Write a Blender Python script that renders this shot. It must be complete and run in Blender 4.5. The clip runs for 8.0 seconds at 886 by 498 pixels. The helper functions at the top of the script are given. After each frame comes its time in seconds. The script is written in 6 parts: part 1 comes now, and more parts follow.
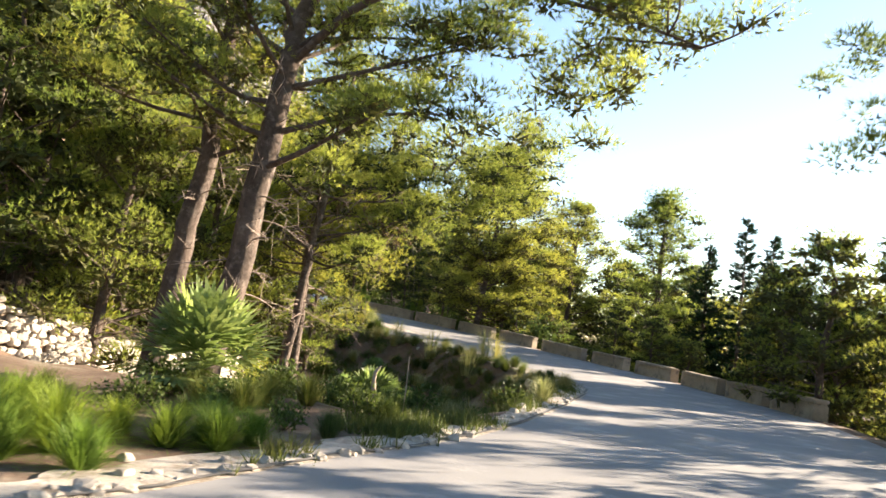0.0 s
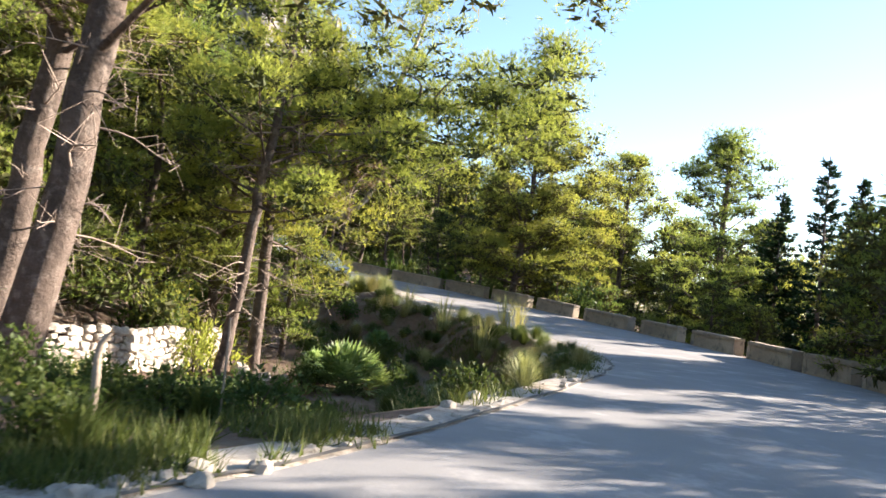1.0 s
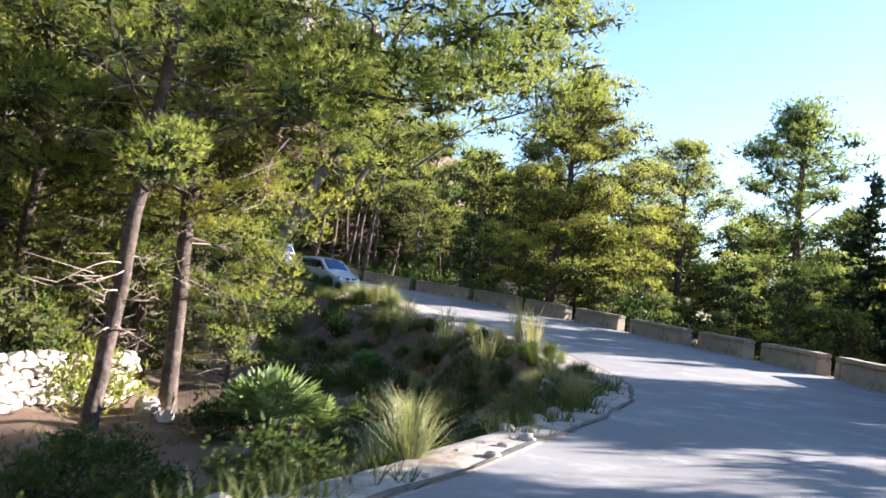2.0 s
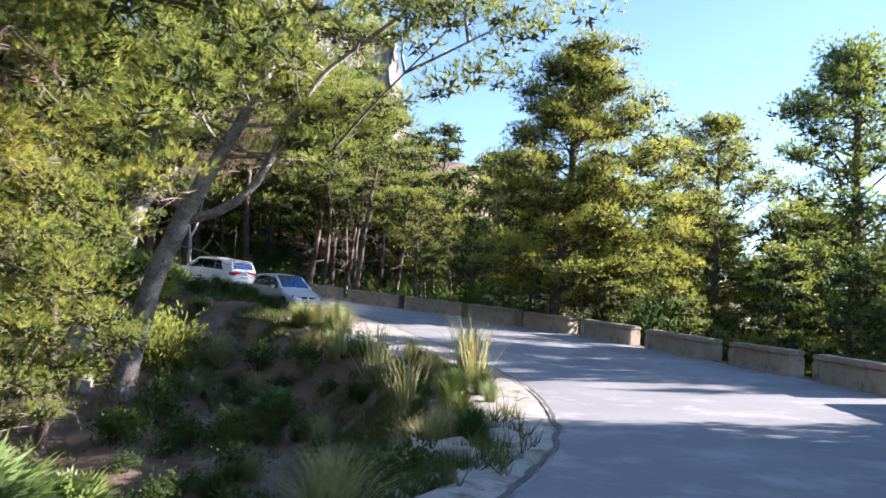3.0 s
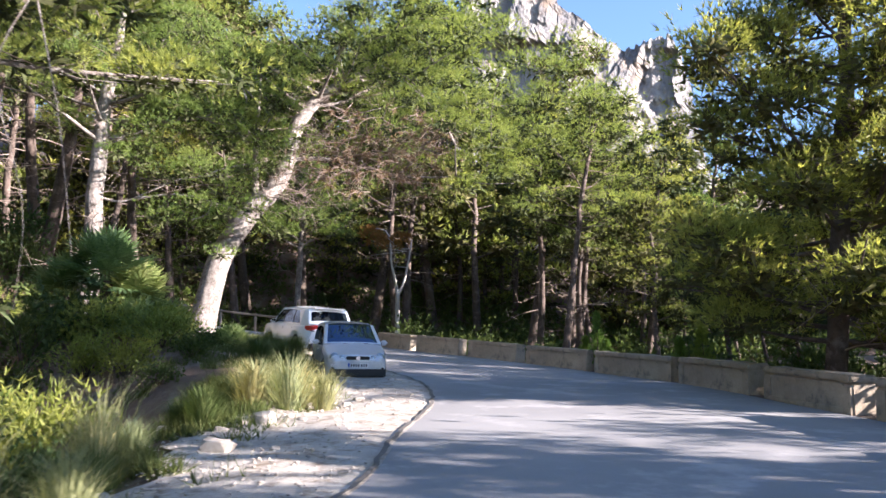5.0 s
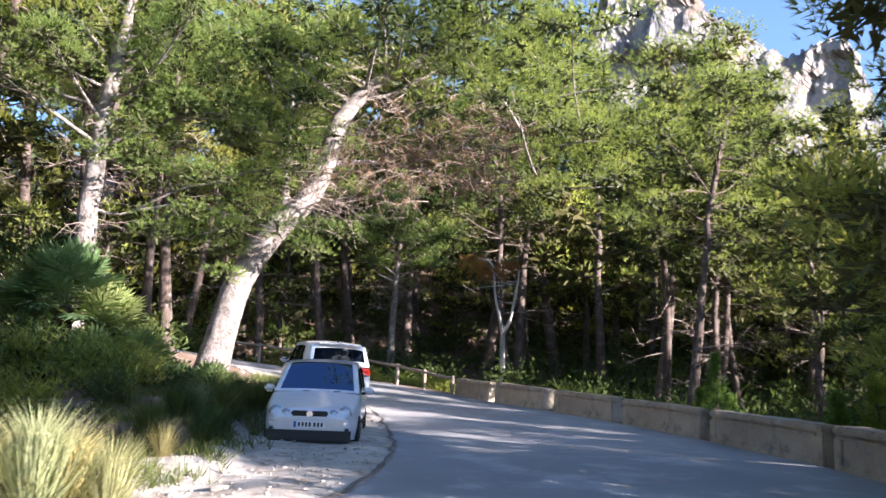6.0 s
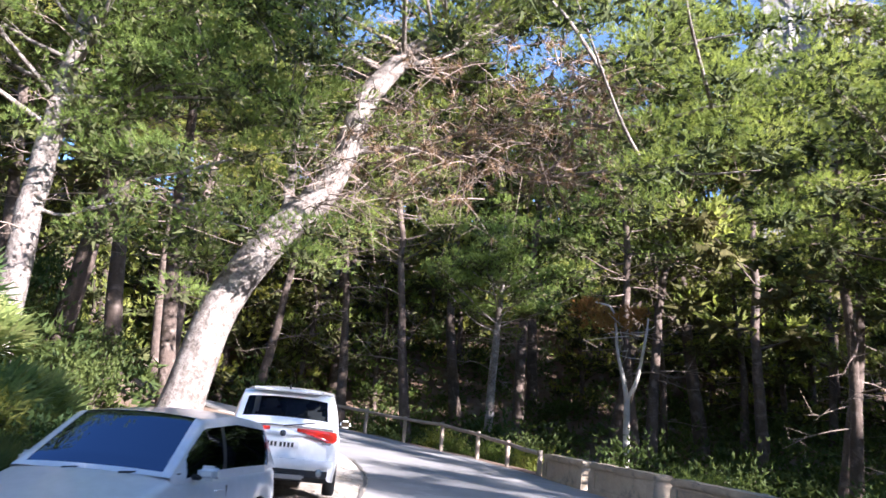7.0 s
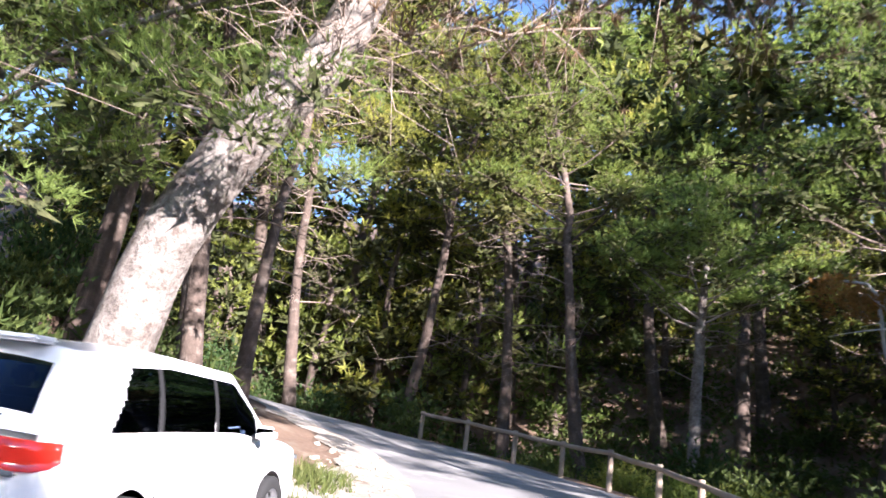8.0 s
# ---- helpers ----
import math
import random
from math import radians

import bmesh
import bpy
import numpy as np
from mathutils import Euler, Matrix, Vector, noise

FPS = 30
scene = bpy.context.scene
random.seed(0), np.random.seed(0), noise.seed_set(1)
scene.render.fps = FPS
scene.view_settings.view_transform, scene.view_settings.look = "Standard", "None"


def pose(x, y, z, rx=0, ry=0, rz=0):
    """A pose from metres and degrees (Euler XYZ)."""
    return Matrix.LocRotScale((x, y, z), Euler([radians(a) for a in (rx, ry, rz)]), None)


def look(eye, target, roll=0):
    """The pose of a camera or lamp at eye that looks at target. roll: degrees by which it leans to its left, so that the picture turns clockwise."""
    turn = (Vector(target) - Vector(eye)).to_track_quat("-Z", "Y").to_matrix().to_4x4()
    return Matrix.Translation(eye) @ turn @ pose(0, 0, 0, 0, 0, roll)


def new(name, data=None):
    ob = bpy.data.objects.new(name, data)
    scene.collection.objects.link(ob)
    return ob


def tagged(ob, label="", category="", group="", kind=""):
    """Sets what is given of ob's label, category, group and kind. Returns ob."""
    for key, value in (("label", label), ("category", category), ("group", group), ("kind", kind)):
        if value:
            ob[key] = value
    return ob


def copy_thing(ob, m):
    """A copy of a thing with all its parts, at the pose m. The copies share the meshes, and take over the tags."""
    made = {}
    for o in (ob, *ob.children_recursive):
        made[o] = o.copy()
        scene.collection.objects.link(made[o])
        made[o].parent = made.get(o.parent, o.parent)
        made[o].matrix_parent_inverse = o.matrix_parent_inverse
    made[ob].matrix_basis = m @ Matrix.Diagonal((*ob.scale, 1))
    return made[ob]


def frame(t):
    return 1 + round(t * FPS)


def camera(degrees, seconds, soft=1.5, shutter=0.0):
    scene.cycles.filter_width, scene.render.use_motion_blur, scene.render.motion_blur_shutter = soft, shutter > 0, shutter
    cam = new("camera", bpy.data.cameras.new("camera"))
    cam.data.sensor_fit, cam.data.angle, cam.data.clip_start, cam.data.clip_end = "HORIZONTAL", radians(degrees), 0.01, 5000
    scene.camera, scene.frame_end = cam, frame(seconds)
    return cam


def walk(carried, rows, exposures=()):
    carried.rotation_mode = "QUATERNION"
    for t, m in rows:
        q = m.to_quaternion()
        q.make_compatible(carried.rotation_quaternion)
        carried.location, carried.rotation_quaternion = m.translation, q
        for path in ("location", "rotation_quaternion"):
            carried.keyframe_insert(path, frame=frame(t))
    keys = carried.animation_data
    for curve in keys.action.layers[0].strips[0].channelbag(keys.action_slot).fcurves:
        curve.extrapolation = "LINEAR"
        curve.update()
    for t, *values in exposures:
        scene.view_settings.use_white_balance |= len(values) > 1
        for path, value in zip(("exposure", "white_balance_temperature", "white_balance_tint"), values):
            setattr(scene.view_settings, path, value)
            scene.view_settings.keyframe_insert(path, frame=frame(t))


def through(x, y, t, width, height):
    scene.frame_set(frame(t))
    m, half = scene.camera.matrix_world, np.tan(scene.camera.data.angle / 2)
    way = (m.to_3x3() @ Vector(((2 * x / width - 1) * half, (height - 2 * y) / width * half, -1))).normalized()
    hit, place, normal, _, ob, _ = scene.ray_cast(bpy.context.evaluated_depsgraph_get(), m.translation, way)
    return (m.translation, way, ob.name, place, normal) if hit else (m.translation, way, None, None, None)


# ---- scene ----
cam = camera(59.2, 8.0, shutter=0.15)
K = 1.14  # metres to a unit of the plan
PATH = [
    (0, (-0.005, 1.386, 1.753), (-0.032, 3.378, 1.930), 7.2),
    (0.5, (1.192, 4.470, 1.673), (1.027, 6.460, 1.793), 7.3),
    (1, (2.113, 7.030, 1.587), (1.923, 9.018, 1.682), 6.2),
    (1.5, (2.851, 9.963, 1.576), (2.569, 11.941, 1.663), 6.4),
    (2, (3.772, 12.976, 1.546), (3.406, 14.939, 1.665), 5.0),
    (2.2, (4.177, 14.329, 1.532), (3.792, 16.286, 1.674), 4.8),
    (3.3, (6.087, 22.159, 1.524), (5.494, 24.060, 1.711), 0.8),
    (3.5, (6.300, 23.813, 1.478), (5.607, 25.678, 1.688), 0.9),
    (4, (6.676, 27.975, 1.517), (5.805, 29.751, 1.813), 1.0),
    (4.2, (6.732, 29.822, 1.447), (5.703, 31.510, 1.752), 0.3),
    (5.3, (5.879, 37.357, 1.613), (4.539, 38.807, 1.934), 0.0),
    (5.5, (5.506, 38.743, 1.722), (4.112, 40.139, 2.048), -0.5),
    (6, (3.966, 42.063, 1.871), (2.405, 43.237, 2.304), 2.1),
    (6.5, (1.964, 45.109, 2.138), (0.303, 46.114, 2.620), 4.0),
    (7, (-0.550, 47.994, 2.410), (-2.288, 48.799, 2.988), 5.1),
    (7.5, (-3.465, 50.565, 2.704), (-5.270, 51.162, 3.326), 6.6),
    (8, (-6.904, 52.833, 2.996), (-8.797, 53.087, 3.587), 7.7),
]
walk(cam, [(t, look(Vector(eye) * K, Vector(target) * K, roll)) for t, eye, target, roll in PATH],
     [(0, 2.52, 6900, 13), (1.5, 2.55, 5800, 16), (3.5, 2.45, 5500, 21), (4.2, 2.5, 5600, 20), (5.5, 2.58, 5600, 22), (7, 2.6, 5350, 22), (8, 2.55, 5450, 22)])

# ---- light ----
SUN_AZ, SUN_EL = radians(64), radians(16.5)
world = bpy.data.worlds.new("world")
scene.world = world
world.use_nodes = True
wn = world.node_tree
sky = wn.nodes.new("ShaderNodeTexSky")
sky.sky_type, sky.sun_disc = "NISHITA", False
sky.sun_elevation, sky.sun_rotation = SUN_EL, SUN_AZ
sky.air_density, sky.dust_density, sky.ozone_density = 1.0, 0.25, 1.8
wn.links.new(sky.outputs[0], wn.nodes["Background"].inputs[0])
wn.nodes["Background"].inputs[1].default_value = 0.066
sun_dir = Vector((math.sin(SUN_AZ) * math.cos(SUN_EL), math.cos(SUN_AZ) * math.cos(SUN_EL), math.sin(SUN_EL)))
sun = new("sun", bpy.data.lights.new("sun", "SUN"))
sun.data.energy, sun.data.angle, sun.data.color = 5.0, radians(0.6), (1.0, 0.87, 0.70)
sun.matrix_world = look(sun_dir * 60, (0, 0, 0))


# ---- materials ----
def material(name, rough=0.8, metal=0.0, spec=0.4):
    m = bpy.data.materials.new(name)
    m.use_nodes = True
    b = m.node_tree.nodes["Principled BSDF"]
    b.inputs["Roughness"].default_value, b.inputs["Metallic"].default_value = rough, metal
    b.inputs["Specular IOR Level"].default_value = spec
    return m, m.node_tree, b


def node(nt, kind, **settings):
    n = nt.nodes.new(kind)
    for key, value in settings.items():
        if key in n.inputs:
            n.inputs[key].default_value = value
    return n


def ramp(nt, source, stops):
    r = nt.nodes.new("ShaderNodeValToRGB")
    while len(r.color_ramp.elements) < len(stops):
        r.color_ramp.elements.new(0.5)
    for e, (p, c) in zip(r.color_ramp.elements, stops):
        e.position, e.color = p, (*c, 1)
    nt.links.new(source, r.inputs[0])
    return r.outputs[0]


def noise_tex(nt, coord, scale, detail=4, rough=0.6):
    n = node(nt, "ShaderNodeTexNoise", Scale=scale, Detail=detail, Roughness=rough)
    nt.links.new(coord, n.inputs["Vector"])
    return n.outputs["Fac"]


def mix(nt, fac, a, b, how="MIX"):
    n = nt.nodes.new("ShaderNodeMix")
    n.data_type, n.blend_type = "RGBA", how
    for sock, v in ((n.inputs[0], fac), (n.inputs[6], a), (n.inputs[7], b)):
        if isinstance(v, (int, float)):
            sock.default_value = v
        elif isinstance(v, tuple):
            sock.default_value = (*v, 1)
        else:
            nt.links.new(v, sock)
    return n.outputs[2]


def bump(nt, b, height, strength=0.5, distance=0.02):
    n = node(nt, "ShaderNodeBump", Strength=strength, Distance=distance)
    nt.links.new(height, n.inputs["Height"])
    nt.links.new(n.outputs[0], b.inputs["Normal"])


def surface(name, dark, light, fine=18.0, coarse=0.8, rough=0.85, relief=0.4, depth=0.02, coord="Object", wear=None, spec=0.3, vary=0.0):
    """A mineral or wooden surface: fine grain over broad stains, with relief."""
    m, nt, b = material(name, rough, 0, spec)
    at = nt.nodes.new("ShaderNodeTexCoord").outputs[coord]
    f1, f2 = noise_tex(nt, at, fine, 6, 0.7), noise_tex(nt, at, coarse, 4)
    col = mix(nt, 0.5, ramp(nt, f1, [(0.3, dark), (0.7, light)]), ramp(nt, f2, [(0.35, dark), (0.65, light)]))
    if wear:
        col = mix(nt, ramp(nt, noise_tex(nt, at, coarse * 2.7, 5, 0.7), [(0.52, (0, 0, 0)), (0.66, (1, 1, 1))]), col, wear)
    if vary:
        info = nt.nodes.new("ShaderNodeObjectInfo").outputs["Random"]
        geo = nt.nodes.new("ShaderNodeNewGeometry").outputs["Random Per Island"]
        add = nt.nodes.new("ShaderNodeMath")
        add.operation = "ADD"
        nt.links.new(info, add.inputs[0])
        nt.links.new(geo, add.inputs[1])
        col = mix(nt, 1.0, col, ramp(nt, add.outputs[0], [(0.0, (1 - vary,) * 3), (1.0, (1 + vary, 1 + vary * 0.95, 1 + vary * 0.85))]), "MULTIPLY")
    nt.links.new(col, b.inputs["Base Color"])
    bump(nt, b, f1, relief, depth)
    return m


def leaf(name, tones, through=0.35, rough=0.55):
    """Leaves and needles: a tone for each blade, a part of the light going through."""
    m, nt, b = material(name, rough, 0, 0.15)
    geo = nt.nodes.new("ShaderNodeNewGeometry")
    at = nt.nodes.new("ShaderNodeTexCoord").outputs["Object"]
    n = len(tones) - 1
    own = ramp(nt, geo.outputs["Random Per Island"], [(k / n, c) for k, c in enumerate(tones)])
    patch = ramp(nt, noise_tex(nt, at, 0.7, 3), [(k / n * 0.5 + 0.25, c) for k, c in enumerate(tones)])
    col = mix(nt, 0.65, own, patch)
    col = mix(nt, 1.0, col, ramp(nt, noise_tex(nt, at, 16.0, 3, 0.7), [(0.36, (0.65, 0.68, 0.7)), (0.62, (1.2, 1.17, 1.12))]), "MULTIPLY")
    rnd = nt.nodes.new("ShaderNodeObjectInfo").outputs["Random"]
    col = mix(nt, 1.0, col, ramp(nt, rnd, [(0.0, (0.72, 0.88, 0.9)), (1.0, (1.16, 1.06, 0.9))]), "MULTIPLY")
    nt.links.new(col, b.inputs["Base Color"])
    tr = nt.nodes.new("ShaderNodeBsdfTranslucent")
    nt.links.new(mix(nt, 1.0, col, (1.25, 1.27, 0.88), "MULTIPLY"), tr.inputs[0])
    mx = nt.nodes.new("ShaderNodeMixShader")
    mx.inputs[0].default_value = through
    nt.links.new(b.outputs[0], mx.inputs[1])
    nt.links.new(tr.outputs[0], mx.inputs[2])
    nt.links.new(mx.outputs[0], nt.nodes["Material Output"].inputs[0])
    return m


def plain(name, colour, rough=0.5, metal=0.0, coat=0.0, emit=0.0):
    m, nt, b = material(name, rough, metal, 0.5)
    at = nt.nodes.new("ShaderNodeTexCoord").outputs["Object"]
    f = noise_tex(nt, at, 9.0, 5)
    lo, hi = tuple(c * 0.93 for c in colour), tuple(min(1, c * 1.05) for c in colour)
    nt.links.new(ramp(nt, f, [(0.3, lo), (0.7, hi)]), b.inputs["Base Color"])
    b.inputs["Coat Weight"].default_value = coat
    b.inputs["Coat Roughness"].default_value = 0.06
    return m


ASPHALT = surface("asphalt", (0.20, 0.194, 0.19), (0.31, 0.30, 0.288), 55, 0.35, 0.9, 0.35, 0.006, wear=(0.36, 0.345, 0.33))
TAR = surface("tar", (0.07, 0.062, 0.055), (0.2, 0.18, 0.155), 12, 1.5, 0.8, 0.4, 0.006)
SOIL = surface("forest_soil", (0.085, 0.055, 0.037), (0.23, 0.155, 0.108), 9, 0.35, 0.95, 0.8, 0.05, wear=(0.23, 0.19, 0.14))
GRAVEL = surface("gravel", (0.26, 0.22, 0.175), (0.56, 0.51, 0.44), 24, 1.1, 0.95, 0.8, 0.03, wear=(0.20, 0.155, 0.11))
LIMESTONE = surface("limestone", (0.24, 0.21, 0.175), (0.47, 0.42, 0.355), 12, 2.2, 0.9, 0.6, 0.03, vary=0.16)
PARAPET = surface("parapet_stone", (0.24, 0.19, 0.135), (0.42, 0.35, 0.26), 14, 1.3, 0.92, 0.6, 0.02, wear=(0.17, 0.15, 0.12), vary=0.08)
CLIFF = surface("cliff_rock", (0.14, 0.138, 0.14), (0.31, 0.295, 0.275), 0.9, 0.12, 0.95, 0.8, 0.6, wear=(0.25, 0.19, 0.14))
cl_nt = CLIFF.node_tree
cl_map = node(cl_nt, "ShaderNodeMapping", Scale=(0.5, 0.5, 0.05))
cl_nt.links.new(cl_nt.nodes.new("ShaderNodeTexCoord").outputs["Object"], cl_map.inputs[0])
cl_b = cl_nt.nodes["Principled BSDF"]
cl_col = cl_b.inputs["Base Color"].links[0].from_socket
cl_nt.links.new(mix(cl_nt, 1.0, cl_col, ramp(cl_nt, noise_tex(cl_nt, cl_map.outputs[0], 1.0, 6), [(0.35, (0.55, 0.56, 0.6)), (0.6, (1.1, 1.08, 1.04))]), "MULTIPLY"), cl_b.inputs["Base Color"])
BARK = surface("pine_bark", (0.04, 0.03, 0.024), (0.145, 0.108, 0.086), 9, 1.6, 0.95, 1.0, 0.06, wear=(0.18, 0.145, 0.12))
# mottling holds both peeling bark and dappled sun, put into the colour
PALE_BARK = surface("grey_pine_bark", (0.075, 0.058, 0.048), (0.42, 0.375, 0.33), 12, 3.2, 0.95, 1.0, 0.08, wear=(0.13, 0.098, 0.08))
DEADWOOD = surface("bleached_wood", (0.34, 0.31, 0.27), (0.58, 0.54, 0.48), 14, 2.0, 0.9, 0.6, 0.02)
TWIG = surface("dead_twig", (0.17, 0.125, 0.095), (0.36, 0.29, 0.24), 14, 2.0, 0.95, 0.5, 0.01)
NEEDLES = leaf("pine_needles", [(0.07, 0.105, 0.035), (0.19, 0.225, 0.06), (0.33, 0.35, 0.09), (0.48, 0.46, 0.15)], 0.56)
DARK_NEEDLES = leaf("cypress_needles", [(0.012, 0.028, 0.014), (0.025, 0.05, 0.022), (0.04, 0.07, 0.028)], 0.15)
SHRUB = leaf("shrub_leaves", [(0.04, 0.065, 0.025), (0.085, 0.12, 0.04), (0.16, 0.19, 0.055)], 0.38)
PALM = leaf("palm_leaves", [(0.09, 0.14, 0.05), (0.23, 0.30, 0.12), (0.44, 0.46, 0.25)], 0.4, 0.4)
GRASS = leaf("grass_blades", [(0.04, 0.062, 0.02), (0.09, 0.12, 0.035), (0.22, 0.205, 0.095)], 0.3)
FRESH = leaf("fresh_grass", [(0.08, 0.13, 0.025), (0.17, 0.24, 0.045), (0.30, 0.36, 0.09)], 0.4)
DRY = leaf("dry_grass", [(0.20, 0.20, 0.085), (0.36, 0.34, 0.17), (0.52, 0.47, 0.29)], 0.3)
# darker than NEEDLES: the shade inside the crowns is put into this colour
INNER = leaf("inner_shade_needles", [(0.045, 0.05, 0.02), (0.08, 0.085, 0.032), (0.13, 0.115, 0.06)], 0.1, 0.8)
BROWN = leaf("dry_brown_needles", [(0.09, 0.062, 0.042), (0.18, 0.125, 0.085), (0.30, 0.22, 0.16)], 0.2, 0.8)
RUST = leaf("dead_needles", [(0.20, 0.09, 0.03), (0.34, 0.16, 0.05), (0.42, 0.24, 0.09)], 0.3)

SILVER = plain("silver_paint", (0.62, 0.63, 0.65), 0.32, 0.15, 0.8)
WHITE = plain("white_paint", (0.88, 0.88, 0.87), 0.35, 0.0, 0.9)
DARK_PLASTIC = plain("dark_plastic", (0.02, 0.02, 0.021), 0.6)
RUBBER = plain("rubber", (0.018, 0.018, 0.018), 0.85)
ALLOY = plain("alloy", (0.45, 0.45, 0.46), 0.35, 0.8)
CHROME = plain("chrome", (0.75, 0.75, 0.76), 0.12, 1.0)
MIRROR = plain("mirror", (0.85, 0.85, 0.86), 0.03, 1.0)
LENS = plain("clear_lens", (0.26, 0.28, 0.30), 0.06, 0.5, 1.0)
RED = plain("red_lens", (0.55, 0.025, 0.012), 0.12, 0.0, 1.0)
FABRIC = plain("seat_cloth", (0.06, 0.06, 0.065), 0.9)
WHITE_PLATE = plain("plate_white", (0.75, 0.75, 0.74), 0.4)
BLUE = plain("plate_blue", (0.03, 0.10, 0.42), 0.4)
FENCE_WOOD = surface("weathered_fence_wood", (0.20, 0.15, 0.11), (0.40, 0.33, 0.26), 26, 1.5, 0.9, 0.6, 0.01)
CAR_GLASS, glass_nt, _ = material("car_glass", 0.03, 0, 0.5)
clear, gloss, both, fres = (glass_nt.nodes.new(k) for k in ("ShaderNodeBsdfTransparent", "ShaderNodeBsdfGlossy", "ShaderNodeMixShader", "ShaderNodeFresnel"))
clear.inputs[0].default_value, gloss.inputs["Roughness"].default_value, fres.inputs[0].default_value = (0.16, 0.19, 0.19, 1), 0.02, 1.4
gloss.inputs[0].default_value = (0.1, 0.14, 0.22, 1)
for a, b in ((fres.outputs[0], both.inputs[0]), (clear.outputs[0], both.inputs[1]), (gloss.outputs[0], both.inputs[2]), (both.outputs[0], glass_nt.nodes["Material Output"].inputs[0])):
    glass_nt.links.new(a, b)


# ---- mesh tools ----
def build(name, chunks, smooth=True):
    """One mesh from chunks of (vertices n x 3, faces m x 3 or m x 4)."""
    me = bpy.data.meshes.new(name)
    vs, loops, sizes, off = [], [], [], 0
    for v, f, *_ in chunks:
        vs.append(np.asarray(v, float).reshape(-1, 3))
        f = np.asarray(f, int)
        loops.append((f + off).ravel())
        sizes.append(np.full(len(f), f.shape[1]))
        off += len(vs[-1])
    v, lo, sz = np.concatenate(vs), np.concatenate(loops), np.concatenate(sizes)
    me.vertices.add(len(v)), me.loops.add(len(lo)), me.polygons.add(len(sz))
    me.vertices.foreach_set("co", v.ravel())
    me.loops.foreach_set("vertex_index", lo)
    me.polygons.foreach_set("loop_start", np.concatenate([[0], np.cumsum(sz)[:-1]]))
    me.polygons.foreach_set("use_smooth", np.concatenate([np.full(len(c[1]), c[2] if len(c) > 2 else smooth) for c in chunks]))
    me.update(calc_edges=True)
    return me


def part(name, data, mat, parent, label=""):
    """Links a mesh, or a bmesh, as one part under a thing or under a part."""
    if isinstance(data, bmesh.types.BMesh):
        me = bpy.data.meshes.new(name)
        data.to_mesh(me)
        data.free()
    else:
        me = data
    if not me.materials:
        me.materials.append(mat)
    ob = new(name, me)
    ob.parent = parent
    return tagged(ob, label)


def thing(name, label, category, group="", at=None, kind=""):
    ob = new(name)
    ob.empty_display_size = 0.3
    if at is not None:
        ob.matrix_basis = at
    return tagged(ob, label, category, group, kind)


def tube(points, radii, sides=7, cap=True):
    """A tapered tube along points."""
    p, r = np.asarray(points, float), np.asarray(radii, float)
    d = np.gradient(p, axis=0)
    d /= np.linalg.norm(d, axis=1)[:, None] + 1e-9
    up = np.where(np.abs(d[:, 2:3]) > 0.9, [[1.0, 0, 0]], [[0, 0, 1.0]])
    a = np.cross(d, up)
    a /= np.linalg.norm(a, axis=1)[:, None] + 1e-9
    for k in range(1, len(a)):
        a[k] = a[k - 1] - d[k] * (a[k - 1] @ d[k])
        a[k] /= np.linalg.norm(a[k]) + 1e-9
    b = np.cross(d, a)
    w = np.arange(sides) * 2 * np.pi / sides
    v = (p[:, None] + r[:, None, None] * (np.cos(w)[None, :, None] * a[:, None] + np.sin(w)[None, :, None] * b[:, None])).reshape(-1, 3)
    i, j = np.meshgrid(np.arange(len(p) - 1), np.arange(sides), indexing="ij")
    k = (j + 1) % sides
    f = np.stack([i * sides + j, i * sides + k, (i + 1) * sides + k, (i + 1) * sides + j], -1).reshape(-1, 4)
    return v, f


def smooth_path(points, n):
    """Points n along a Catmull-Rom curve through the given ones."""
    p = np.asarray(points, float)
    q = np.concatenate([[2 * p[0] - p[1]], p, [2 * p[-1] - p[-2]]])
    t = np.linspace(0, len(p) - 1 - 1e-6, n)
    i = t.astype(int)
    u = (t - i)[:, None]
    a, b, c, d = q[i], q[i + 1], q[i + 2], q[i + 3]
    return 0.5 * (2 * b + (c - a) * u + (2 * a - 5 * b + 4 * c - d) * u**2 + (3 * b - a - 3 * c + d) * u**3)


def blades(rng, centres, aim, count, length, width, spread, droop=0.0):
    """Tufts of narrow triangular blades that fan out from centres about the aims."""
    n = len(centres)
    c = np.repeat(centres, count, 0)
    d = np.repeat(aim, count, 0) + rng.normal(0, spread, (n * count, 3))
    d /= np.linalg.norm(d, axis=1)[:, None] + 1e-9
    side = np.cross(d, rng.normal(0, 1, d.shape))
    side /= np.linalg.norm(side, axis=1)[:, None] + 1e-9
    ln = length * rng.uniform(0.6, 1.25, (len(d), 1))
    tip = c + d * ln
    tip[:, 2] -= droop * ln[:, 0]
    v = np.stack([c - side * width / 2, c + side * width / 2, tip], 1).reshape(-1, 3)
    return v, np.arange(len(v)).reshape(-1, 3)


def box_bm(sx, sy, sz, bevel=0.02, at=(0, 0, 0), segments=2):
    bm = bmesh.new()
    bmesh.ops.create_cube(bm, size=1, matrix=Matrix.Translation(at) @ Matrix.Diagonal((sx, sy, sz, 1)))
    if bevel:
        bmesh.ops.bevel(bm, geom=bm.edges[:], offset=bevel, segments=segments, affect="EDGES")
    return bm


